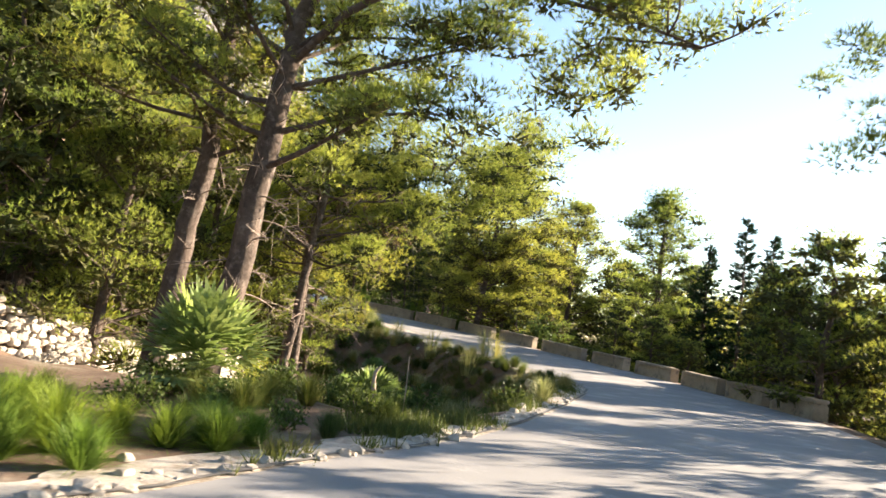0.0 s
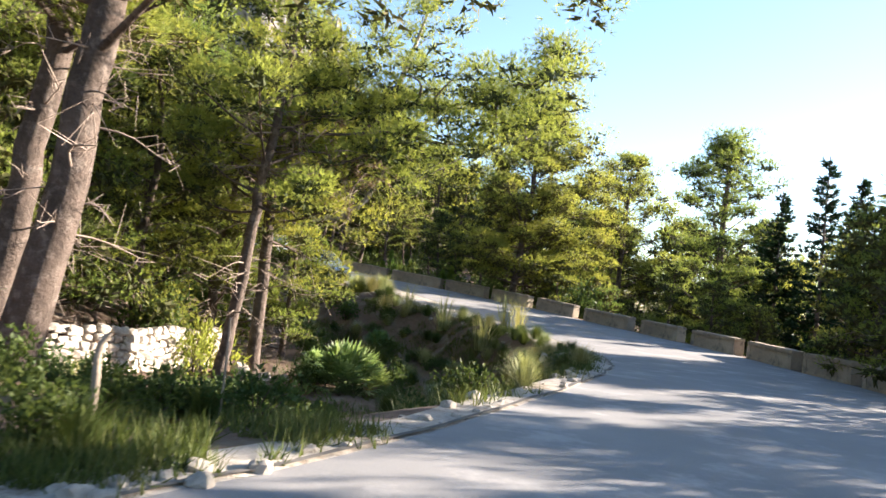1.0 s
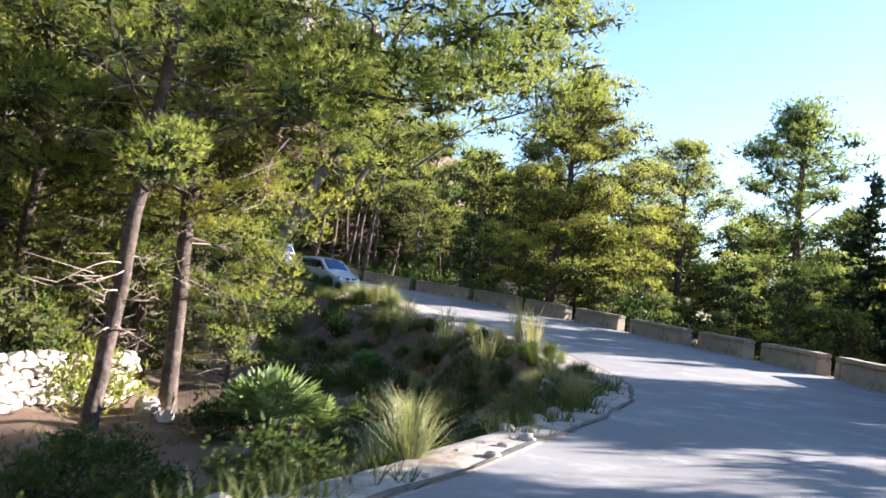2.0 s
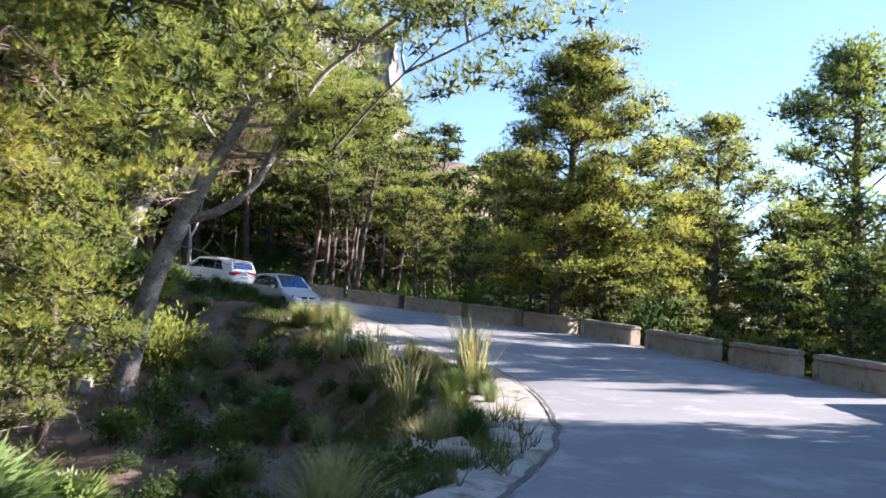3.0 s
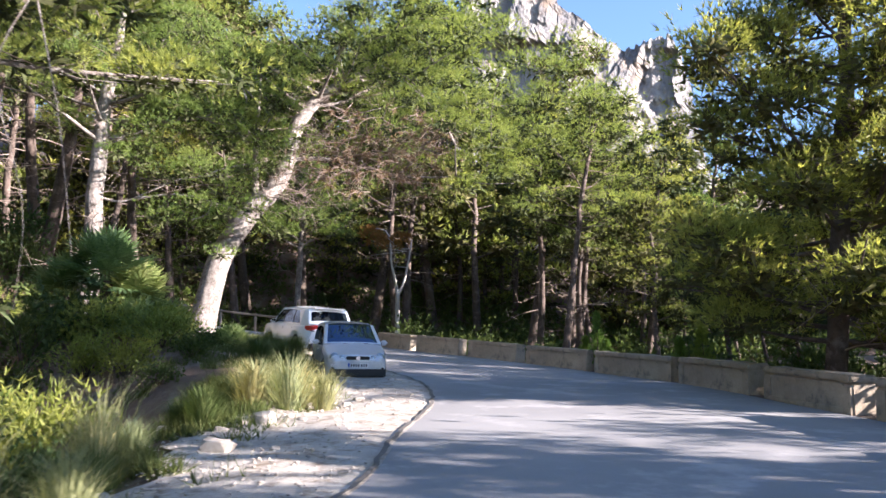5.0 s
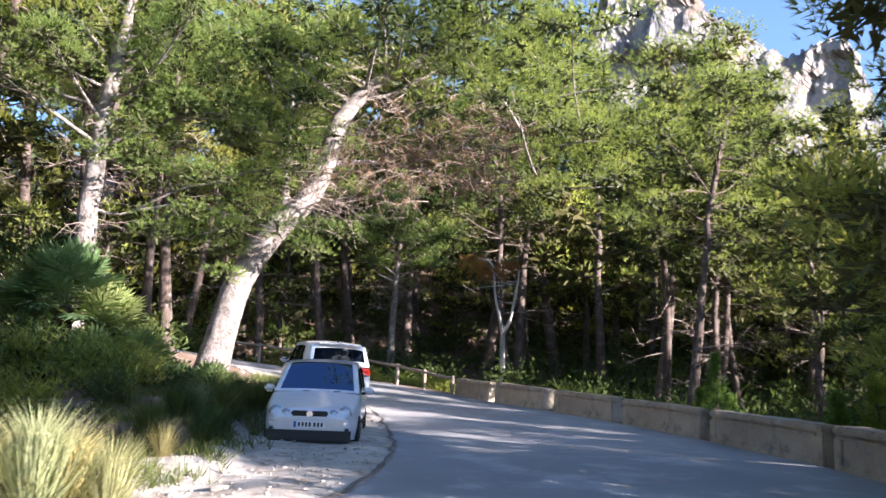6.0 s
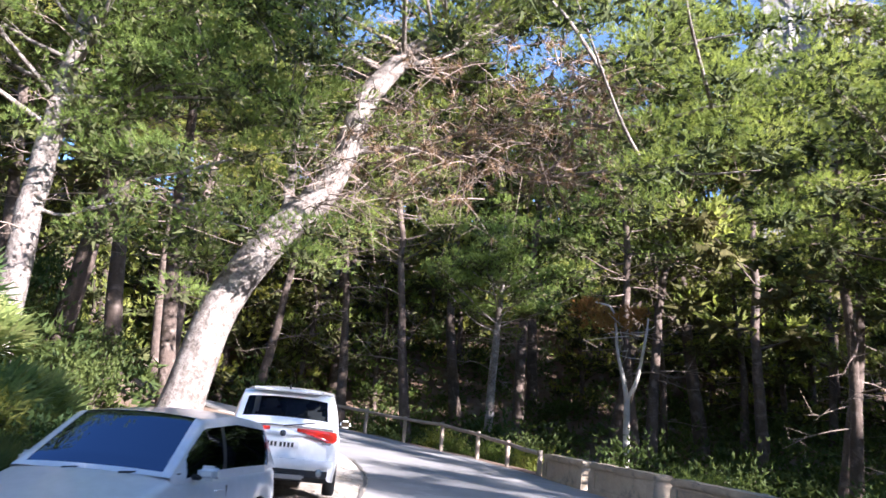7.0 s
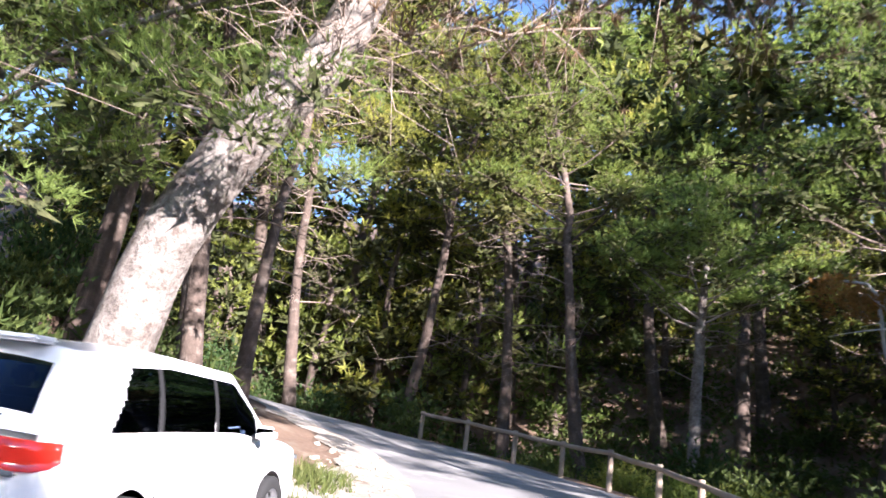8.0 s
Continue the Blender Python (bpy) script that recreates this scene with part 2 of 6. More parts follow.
# ---- the lie of the land ----
# The road's line: x, y, z, width to the edge on its left and on its right.
LINE = np.array([
    (-22, -48, 0.9, 2.6, 3.4), (-9, -20, 0.65, 2.6, 3.4), (0.1, 1.35, 0.39, 4.0, 3.6), (2.2, 7, 0.25, 3.9, 3.8), (3.9, 12.9, 0.18, 2.95, 4.2),
    (6.05, 22.6, 0.14, 2.1, 4.7), (6.7, 28, 0.11, 1.95, 4.8), (6.4, 33, 0.12, 2.3, 4.8), (5.7, 37.4, 0.26, 3.0, 4.5),
    (3.8, 42, 0.5, 3.3, 4.0), (1.7, 45.1, 0.77, 3.4, 3.8), (-0.7, 48, 1.04, 3.1, 3.5), (-3.5, 50.5, 1.34, 2.9, 3.6),
    (-7, 52.7, 1.63, 2.8, 3.8), (-12, 55.2, 2.12, 2.7, 3.3), (-18, 57, 2.75, 2.6, 2.7), (-25, 56.8, 3.6, 2.6, 2.8), (-31, 53.8, 4.6, 2.6, 3.0), (-34.5, 47.5, 5.7, 2.6, 3.0), (-36, 38, 7.0, 2.6, 3.0)])
FINE = smooth_path(LINE, 360)
TAN = np.gradient(FINE[:, :2], axis=0)
TAN /= np.linalg.norm(TAN, axis=1)[:, None]
# Bare gravel beside the inner edge, wider where cars park.
SHOULDER = np.interp(np.arange(360), *zip(*[(int(np.argmin((FINE[:, 0] - a) ** 2 + (FINE[:, 1] - b) ** 2)), w) for a, b, w in
                     ((-9, -20, 0.5), (3.9, 12.9, 0.3), (6.5, 26, 0.35), (6.4, 33, 1.0), (5.0, 40, 1.5), (1.7, 45.1, 2.6), (-3.5, 50.5, 2.7), (-9, 53.8, 2.5), (-20, 57, 1.0), (-36, 38, 0.5))]))


def step(a, b, x):
    u = np.clip((x - a) / (b - a), 0, 1)
    return u * u * (3 - 2 * u)


def along(x, y):
    """For places: the road's height beside them, metres beyond its left and right edge, and the station."""
    x, y = np.atleast_1d(np.asarray(x, float)), np.atleast_1d(np.asarray(y, float))
    near = np.concatenate([np.argmin((a[:, None] - FINE[None, :, 0]) ** 2 + (b[:, None] - FINE[None, :, 1]) ** 2, 1)
                           for a, b in zip(np.array_split(x, max(1, len(x) // 4000)), np.array_split(y, max(1, len(y) // 4000)))])
    dx, dy = x - FINE[near, 0], y - FINE[near, 1]
    t = TAN[near]
    d = -t[:, 1] * dx + t[:, 0] * dy
    far = np.sqrt(dx * dx + dy * dy)
    d = np.where(far > np.abs(d) + 0.6, np.sign(d) * far, d)
    return FINE[near, 2], d - FINE[near, 3], -d - FINE[near, 4], near


def ground_z(x, y):
    x, y = np.atleast_1d(np.asarray(x, float)), np.atleast_1d(np.asarray(y, float))
    z, left, right, near = along(x, y)
    yy = FINE[near, 1]
    l = np.clip(left, 0, None)
    away = step(3, 6, l)
    hollow = step(11, 21, yy) * (1 - (1 - away) * step(40, 47, yy + l * 0.25) - away * step(41.5, 46.5, y))
    sh = SHOULDER[near]
    up = 0.30 * np.clip(l - 11, 0, 60) + 0.13 * np.clip(l - 4, 0, 8) * step(43, 50, yy) * step(41.5, 46, y)
    up += 0.07 * np.clip(l, 0, 4) * step(49.5, 53, yy)
    z = z - hollow * 1.6 * step(sh + 0.1, sh + 2.4, l) + up
    r = np.clip(right, 0, None)
    bend = step(44, 58, y) * step(12, -4, x) + step(-20, -30, x) * (1 - step(44, 58, y))
    z = z - (1.1 + 1.2 * (1 - bend)) * step(0.5, 4, r) - 0.24 * np.clip(r - 4, 0, 28) * (1 - bend) + (0.16 + 0.14 * step(-14, -30, x) + 0.22 * step(-36, -46, x)) * np.clip(r - 9 + 5 * step(-36, -46, x), 0, 120) * bend
    bumps = 0.10 * np.sin(x * 0.9 + 1.3 * np.sin(y * 0.5)) * np.sin(y * 0.8 + 0.7) + 0.05 * np.sin(x * 2.7 + y * 1.9)
    off = np.maximum(l, r)
    return z + bumps * step(0.4, 2.5, off) - 0.05 * (1 - step(-0.4, 0.25, np.maximum(left, right)))


def gz(x, y):
    return float(ground_z(x, y)[0])


def ground_axis(lo, hi, s, far):
    inner = np.arange(lo, hi + 1e-6, s)
    g = s * 1.35 ** np.arange(1, 40)
    g = np.cumsum(g)
    g = g[g < far]
    return np.concatenate([(lo - g)[::-1], inner, hi + g])


xs, ys = ground_axis(-40, 26, 0.45, 2500), ground_axis(-12, 80, 0.45, 2500)
gx, gy = [a.ravel() for a in np.meshgrid(xs, ys, indexing="ij")]
gi, gj = np.meshgrid(np.arange(len(xs) - 1), np.arange(len(ys) - 1), indexing="ij")
gf = np.stack([gi * len(ys) + gj, (gi + 1) * len(ys) + gj, (gi + 1) * len(ys) + gj + 1, gi * len(ys) + gj + 1], -1).reshape(-1, 4)
ground = tagged(new("ground", build("ground", [(np.stack([gx, gy, np.clip(ground_z(gx, gy), -30, 34)], 1), gf)])), "brown forest soil with dry needles and grass", "ground", kind="structure")
ground.data.materials.append(SOIL)


def ribbon(a, b, off, rows=6):
    """A strip over the road's line from a metres left of it to b, each an array along it."""
    n = np.stack([-TAN[:, 1], TAN[:, 0]], 1)
    v = []
    for k in range(rows + 1):
        w = a + (b - a) * k / rows
        p = FINE[:, :2] + n * w[:, None]
        v.append(np.c_[p, FINE[:, 2] + off])
    v = np.stack(v, 1).reshape(-1, 3)
    i, j = np.meshgrid(np.arange(len(FINE) - 1), np.arange(rows), indexing="ij")
    w = rows + 1
    f = np.stack([i * w + j, i * w + j + 1, (i + 1) * w + j + 1, (i + 1) * w + j], -1).reshape(-1, 4)
    return v, f[:, ::-1]


ragged = np.array([0.08 * noise.noise((k * 0.35, 0, 0)) + 0.015 * noise.noise((k * 1.3, 5, 0)) for k in range(len(FINE))])
road = tagged(new("road", build("road", [ribbon(FINE[:, 3] + ragged, -FINE[:, 4], 0.0)])), "worn pale grey asphalt mountain road", "road", kind="structure")
road.data.materials.append(ASPHALT)


def strip(name, label, mat, a, b, lift, k0, k1, rows=10):
    """A thin layer that follows the ground between two lines beside the road."""
    n = np.stack([-TAN[:, 1], TAN[:, 0]], 1)[k0:k1]
    p, a, b = FINE[k0:k1, :2], a[k0:k1], b[k0:k1]
    v = np.stack([p + n * (a + (b - a) * k / rows)[:, None] for k in range(rows + 1)], 1).reshape(-1, 2)
    z = np.maximum(ground_z(v[:, 0], v[:, 1]), -9) + lift
    i, j = np.meshgrid(np.arange(k1 - k0 - 1), np.arange(rows), indexing="ij")
    w = rows + 1
    f = np.stack([i * w + j, i * w + j + 1, (i + 1) * w + j + 1, (i + 1) * w + j], -1).reshape(-1, 4)
    ob = tagged(new(name, build(name, [(np.c_[v, z], f)])), label, "ground", kind="structure")
    ob.data.materials.append(mat)
    return ob


edge = FINE[:, 3] + ragged
rag2 = np.array([0.35 * noise.noise((k * 0.22, 8, 0)) + 0.15 * noise.noise((k * 0.9, 3, 0)) for k in range(len(FINE))])
strip("gravel_shoulder", "pale dusty gravel shoulder beside the asphalt", GRAVEL, edge + SHOULDER + 0.25 + rag2, edge - 0.06, 0.022, 44, 330)
tar = 0.035 + 0.035 * np.array([noise.noise((k * 0.5, 1, 4)) for k in range(len(FINE))])
ribbon_tar = ribbon(edge + tar, edge - tar * 0.8, 0.03, 1)
keep = [i for i in range(len(ribbon_tar[1])) if 44 < i < 285]
tar_edge = tagged(new("tar_edge", build("tar_edge", [(ribbon_tar[0], ribbon_tar[1][keep])])), "dark broken tar along the asphalt's edge", "road edge", kind="structure")
tar_edge.data.materials.append(TAR)


# ---- the parapet: stone blocks with a coping, a gap between each ----
def parapet_block(length, height=0.62, thick=0.42):
    t = thing("parapet_block", "weathered sandstone parapet block beside the road", "parapet", "parapet blocks along the road")
    n = max(4, int(length / 0.22))
    bm = box_bm(length, thick, height, 0.025, (0, 0, height / 2 - 0.12))
    bmesh.ops.subdivide_edges(bm, edges=[e for e in bm.edges if abs(e.verts[0].co.x - e.verts[1].co.x) > length * 0.5], cuts=n)
    for y in (-thick / 2, thick / 2):
        panel = box_bm(length - 0.42, 0.05, 0.035, 0.01, (0, y, height - 0.16))
        for x in (-1, 1):
            bmesh.ops.create_cube(panel, size=1, matrix=Matrix.Translation((x * (length / 2 - 0.125), y, height * 0.5 - 0.16)) @ Matrix.Diagonal((0.23, 0.05, height - 0.05, 1)))
        bmesh.ops.create_cube(panel, size=1, matrix=Matrix.Translation((0, y, 0.02)) @ Matrix.Diagonal((length - 0.44, 0.055, 0.12, 1)))
        part("panel_frame", panel, PARAPET, t)
    for v in bm.verts:
        v.co += Vector((0.6 * noise.noise(v.co * 3.1 + Vector((length, 0, 0))), noise.noise(v.co * 4.3 + Vector((0, length, 0))), 0.7 * noise.noise(v.co * 2.7))) * 0.035
    part("body", bm, PARAPET, t)
    cap = box_bm(length + 0.03, thick + 0.07, 0.13, 0.03, (0, 0, height - 0.055))
    bmesh.ops.subdivide_edges(cap, edges=[e for e in cap.edges if abs(e.verts[0].co.x - e.verts[1].co.x) > length * 0.5], cuts=n)
    for v in cap.verts:
        v.co += Vector((noise.noise(v.co * 3.7), noise.noise(v.co * 4.1 + Vector((7, length, 0))), noise.noise(v.co * 3.3 + Vector((length, 3, 1))))) * 0.022
    part("coping", cap, PARAPET, t)
    return t


# The blocks along the outer edge, each from its far to its near end, at the foot of the face towards the road.
BLOCKS = [((-18.4, 59.7), (-15.9, 59.15)), ((-15.4, 58.95), (-13.0, 58.75)), ((-12.5, 58.7), (-9.9, 58.2)), ((-9.3, 57.95), (-6.1, 56.6)), ((-5.7, 56.35), (-2.35, 54.35)),
          ((-2.0, 54.0), (0.45, 51.9)), ((0.9, 51.45), (2.93, 49.5)), ((3.4, 48.95), (5.22, 47.1)), ((5.7, 46.4), (7.5, 43.7)), ((7.95, 42.9), (9.1, 40.6)), ((9.5, 39.8), (10.5, 37.2)),
          ((10.75, 36.4), (11.3, 33.4)), ((11.4, 32.7), (11.6, 29.6)), ((11.6, 28.9), (11.5, 25.5))]
for p, q in BLOCKS:
    p, q = np.array(p), np.array(q)
    d = q - p
    out = np.array([-d[1], d[0]]) / np.linalg.norm(d)
    m = (p + q) / 2 + out * 0.2
    rise = along(*q)[0][0] - along(*p)[0][0]
    block = parapet_block(round(float(np.linalg.norm(d)), 2))
    block.matrix_basis = Matrix.Translation((m[0], m[1], float(along(*m)[0][0]))) @ pose(0, 0, 0, 0, -math.degrees(math.atan2(rise, np.hypot(*d))), math.degrees(math.atan2(d[1], d[0])))


# ---- pines ----
def pads(rng, centres, sizes, per, blade, wide, flat=0.55, count=9, spread=0.55):
    """Clumps of needles: tufts that stand out of each clump, thickest at tops and rims, over a dense leafy heart."""
    c, r = np.repeat(centres, per, 0), np.repeat(sizes, per)[:, None]
    d = rng.normal(0, 1, (len(c), 3))
    d /= np.linalg.norm(d, axis=1)[:, None]
    d[:, 2] = np.where(d[:, 2] < -0.35, -d[:, 2], d[:, 2])
    rad = rng.uniform(0.35, 1.08, (len(c), 1)) ** 0.7
    q = c + d * rad * r * [1, 1, flat]
    aim = d * [1, 1, 0.7] + [0, 0, 0.45]
    out = [blades(rng, q, aim, count, blade, wide, spread)]
    return out


def hearts(rng, centres, sizes, count, flat, long=0.32, wide=0.12):
    """Dark blades within each clump that deepen the crown's inner shade."""
    c, r = np.repeat(centres, count, 0), np.repeat(sizes, count)[:, None]
    d = rng.normal(0, 1, (len(c), 3))
    d /= np.linalg.norm(d, axis=1)[:, None]
    q = c + d * rng.uniform(0.0, 0.62, (len(c), 1)) * r * [1, 1, flat * 0.7] - [0, 0, 0.05]
    big = float(np.mean(sizes))
    return [blades(rng, q, d * [1, 1, 0.25], 1, big * long, big * wide, 0.5)]


def pine_parts(seed, trunk, radii, crown_base=0.4, reach=3.2, limbs=22, limb_list=(), per=34, blade=0.34, wide=0.05, dead=16, pad=(0.55, 1.0), droop=0.0, top=True, count=8, fine=True, masses=(), heart=24, rise=(0.15, 0.7), flat=0.55):
    """Bark, dead twigs and needles of a pine from its trunk's points; limb_list adds limbs of given points."""
    rng = np.random.default_rng(seed)
    path = smooth_path(trunk, 22)
    wob = rng.normal(0, 1, (22, 3)) * np.linspace(0, 0.05, 22)[:, None]
    path = path + wob * [1, 1, 0.2]
    rad = np.interp(np.linspace(0, 1, 22), np.linspace(0, 1, len(radii)), radii)
    rad[0] *= 1.35
    rad[1] *= 1.1
    bark, twigs, centres, sizes = [tube(path, rad, 9)], [], [], []
    joints = [path[8:]]

    def limb(p0, d, length, r0, foliage=True):
        side = rng.normal(0, 0.25, 3)
        pts = [p0, p0 + d * length * 0.35 + side * 0.15 * length, p0 + d * length * 0.7 + side * 0.1 * length + [0, 0, 0.06 * length - droop * length * 0.3], p0 + d * length + [0, 0, 0.12 * length - droop * length]]
        q = smooth_path(pts, 8)
        bark.append(tube(q, np.linspace(r0, r0 * 0.22, 8), 5) if fine else tube(q[::2], np.linspace(r0, r0 * 0.3, 4), 4))
        if foliage:
            for k in range(max(2, int(length * 1.9))):
                u = rng.uniform(0.38, 1.0)
                c = q[min(7, int(u * 7.99))] + rng.normal(0, 0.22, 3) * length * 0.22 * [1, 1, 0.5]
                centres.append(c + [0, 0, 0.1])
                sizes.append(rng.uniform(*pad))
                if fine:
                    bark.append(tube([q[min(7, int(u * 6))], (q[min(7, int(u * 6))] + c) / 2 + rng.normal(0, 0.05, 3), c], [r0 * 0.3, r0 * 0.2, r0 * 0.1], 3))
        return q

    ang = rng.uniform(0, 6.28)
    for k in range(limbs):
        u = (k + rng.uniform(0, 1)) / limbs
        t = crown_base + (1 - crown_base) * u
        p0 = np.array([np.interp(t, np.linspace(0, 1, 22), path[:, j]) for j in range(3)])
        ang += 2.4 + rng.normal(0, 0.3)
        el = rise[0] + (rise[1] - rise[0]) * u + rng.normal(0, 0.12)
        ln = reach * (1 - 0.75 * u**1.6) * rng.uniform(0.6, 1.12) * (0.7 + 0.3 * min(1, u * 5))
        d = np.array([np.cos(ang) * np.cos(el), np.sin(ang) * np.cos(el), np.sin(el)])
        limb(p0, d, ln, max(0.02, np.interp(t, np.linspace(0, 1, 22), rad) * (0.3 if fine else 0.36)))
    for pts, r0, leafy in limb_list:
        q = smooth_path(pts, 12)
        joints.append(q[5:])
        bark.append(tube(q, np.linspace(r0, r0 * 0.25, 12), 7))
        if leafy:
            for k in range(leafy):
                j = rng.integers(6, 12)
                a = rng.uniform(0, 6.28)
                limb(q[j], np.array([np.cos(a), np.sin(a), rng.uniform(-0.05, 0.6)]), rng.uniform(0.9, 2.0), r0 * 0.3)
    for c in masses:
        c = np.array(c, float)
        near = np.concatenate(joints)
        p0 = near[np.argmin(np.linalg.norm(near - c, axis=1) + 3 * np.clip(near[:, 2] - c[2] + 0.3, 0, None))]
        q = smooth_path([p0, p0 * 0.6 + c * 0.4 + rng.normal(0, 0.2, 3), c], 8)
        joints.append(q[3:6])
        bark.append(tube(q, np.linspace(0.045, 0.015, 8), 5))
        for k in range(9):
            centres.append(c + rng.normal(0, 0.8, 3) * [1, 1, 0.6])
            sizes.append(rng.uniform(*pad))
    if top:
        for k in range(4):
            centres.append(path[-1] + rng.normal(0, 0.3, 3))
            sizes.append(rng.uniform(*pad) * 0.8)
    for k in range(dead):
        t = rng.uniform(crown_base * 0.45, min(1, crown_base + 0.3))
        p0 = np.array([np.interp(t, np.linspace(0, 1, 22), path[:, j]) for j in range(3)])
        a, ln = rng.uniform(0, 6.28), rng.uniform(0.4, min(1.9, reach * 0.6))
        d = np.array([np.cos(a), np.sin(a), rng.uniform(-0.25, 0.25)])
        q = smooth_path([p0, p0 + d * ln * 0.5 + rng.normal(0, 0.08, 3), p0 + d * ln + [0, 0, -0.12 * ln]], 6)
        twigs.append(tube(q, np.linspace(0.022, 0.006, 6), 4))
        for b in range(5):
            s0 = q[rng.integers(2, 6)]
            twigs.append(tube([s0, s0 + (d + rng.normal(0, 0.6, 3)) * ln * 0.2, s0 + (d + rng.normal(0, 0.7, 3)) * ln * 0.4], [0.01, 0.007, 0.003], 3))
    crown = pads(rng, np.array(centres), np.array(sizes), per, blade, wide, flat, count) if centres else None
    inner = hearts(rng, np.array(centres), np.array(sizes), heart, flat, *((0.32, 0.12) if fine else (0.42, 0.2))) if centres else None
    return bark, twigs, crown, inner


def pine(label, seed, trunk, radii, bark_mat=None, at=None, group="roadside pines", needles=None, **kw):
    bark, twigs, crown, inner = pine_parts(seed, trunk, radii, **kw)
    t = thing("pine_tree", label, "pine tree", group, at)
    part("trunk", build("trunk", bark), bark_mat or BARK, t)
    if twigs:
        part("deadwood", build("deadwood", twigs), TWIG, t, "bare dry grey twigs")["kind"] = "stuff"
    if crown:
        part("crown", build("crown", crown, False), needles or NEEDLES, t, "yellow-green needle clumps")["kind"] = "stuff"
        part("inner_foliage", build("inner_foliage", inner, False), INNER, t, "dark needles that deepen the shade within the crown")["kind"] = "stuff"
    return t


# Trees of the wood: a few grown once, then copied with a turn and a size of their own.
SHAPES = [(9.5, 0.42, 3.3, 1.6), (11.5, 0.50, 3.6, -1.9), (8.0, 0.07, 3.0, 0.4), (12.5, 0.48, 3.9, 2.2), (6.5, 0.05, 2.8, -0.6), (10.0, 0.34, 3.3, 0.5)]
KINDS, FAR, NEAR = [], [], []
for k, (h, cb, reach, lean) in enumerate(SHAPES):
    for store, kw in ((KINDS, dict(per=22, count=10, blade=0.18, wide=0.02, dead=8, fine=False, heart=26)), (NEAR, dict(per=44, count=8, blade=0.15, wide=0.02, dead=24, fine=True, heart=30)), (FAR, dict(per=9, count=5, blade=0.3, wide=0.09, dead=0, fine=False, heart=18))):
        at = (-14 - 7 * k, -34 - 8 * (store is FAR) - 16 * (store is NEAR))
        store.append(pine("pine of the wood with yellow-green needles and a thin grey-brown trunk", 40 + k, [(0, 0, -0.3), (lean * 0.3, 0.1, h * 0.35), (lean * 0.5, -0.2, h * 0.7), (lean, 0.1, h)],
                          [0.15 + h * 0.005, 0.13, 0.10, 0.04], crown_base=cb, reach=reach, limbs=18 if store is FAR else 26, group="pines of the wood", pad=(0.75, 1.35) if store is FAR else (0.6, 1.1), at=pose(*at, gz(*at)), **kw))


def wood(x, y, kind, size, turn, store=KINDS):
    spots.append((x, y))
    return copy_thing(store[kind], Matrix.Translation((x, y, gz(x, y))) @ Matrix.Rotation(turn, 4, "Z") @ Matrix.Diagonal((size, size, size, 1)))


rng = random.Random(11)
spots = [(-5.9, 19.1), (-3.7, 15.9), (-5.0, 26.3), (-5.2, 29.2), (-7, 37), (-18.5, 46.5), (-17, 50.7), (2.0, 52.1), (8.3, 55.5), (12.2, 47.2), (-25, 67.7), (-30.1, 64.6), (-16, 46.7), (-12.5, 45), (-17.5, 62.8), (-19, 64.2), (-20.5, 64.6), (-21, 66), (-22.5, 65.4), (-24.5, 66), (-15.5, 62), (-24, 68.5)]


def scatter(n, x0, x1, y0, y1, gap, clear_left=3.5, clear_right=2.0, small=0.75, large=1.25, kinds=(0, 1, 2, 3, 4, 5), store=KINDS):
    tries = 0
    while n and tries < 4000:
        tries += 1
        x, y = rng.uniform(x0, x1), rng.uniform(y0, y1)
        _, left, right, _ = along(x, y)
        if (left[0] < clear_left and right[0] < clear_right) or any((x - a) ** 2 + (y - b) ** 2 < gap * gap for a, b in spots):
            continue
        wood(x, y, rng.choice(kinds), rng.uniform(small, large), rng.uniform(0, 6.28), store)
        n -= 1


# the bend's outer side
for x, y, k, sz, a in ((-12.4, 67, 1, 0.9, 2), (-7.6, 64.8, 5, 0.75, 3), (-3.2, 60.6, 5, 0.6, 4), (-0.4, 61.6, 0, 0.7, 5)):
    wood(x, y, k, sz, a)
for x, y, k, sz, a in ((-10.8, 62.6, 3, 0.95, 1), (-16.6, 68.5, 3, 1.3, 0.5), (-27.5, 70.5, 1, 1.4, 1.7), (-31.5, 61.6, 3, 1.3, 4.4), (-36, 60, 1, 1.45, 0.3), (-38, 56, 3, 1.4, 1.1), (-39, 52, 1, 1.5, 2.2), (-22.4, 50.6, 1, 1.2, 2.0), (-26.5, 51, 3, 1.1, 3.0)):
    wood(x, y, k, sz, a, NEAR)
# low bushy pines along the slope outside the parapet, unseen, added for road shade
for k in range(22, 134, 5):
    if k % 35 != 2:
        w = FINE[k, 4] + 3.1 + 0.9 * math.sin(k * 1.7)
        wood(FINE[k, 0] + TAN[k, 1] * w, FINE[k, 1] - TAN[k, 0] * w, 2 if k % 2 and k < 96 else 4, 0.84 + 0.12 * math.sin(k * 0.9), k)
# more pines added mostly out of view, to cast shade over the road
for x, y, k, sz, a in ((12.6, 30.2, 4, 0.75, 0.6), (13.4, 33.4, 4, 0.8, 2.6), (12.4, 27.0, 4, 0.85, 1.1), (19.5, 34.3, 2, 1.25, 0.9), (20.0, 31.6, 2, 1.2, 2.0), (21.5, 36.0, 5, 1.15, 3.4), (23, 33, 3, 1.0, 1.4), (22, 24, 5, 1.0, 1), (21, 12, 5, 1.0, 0.2), (19, 1, 5, 1.0, 2)):
    wood(x, y, k, sz, a)
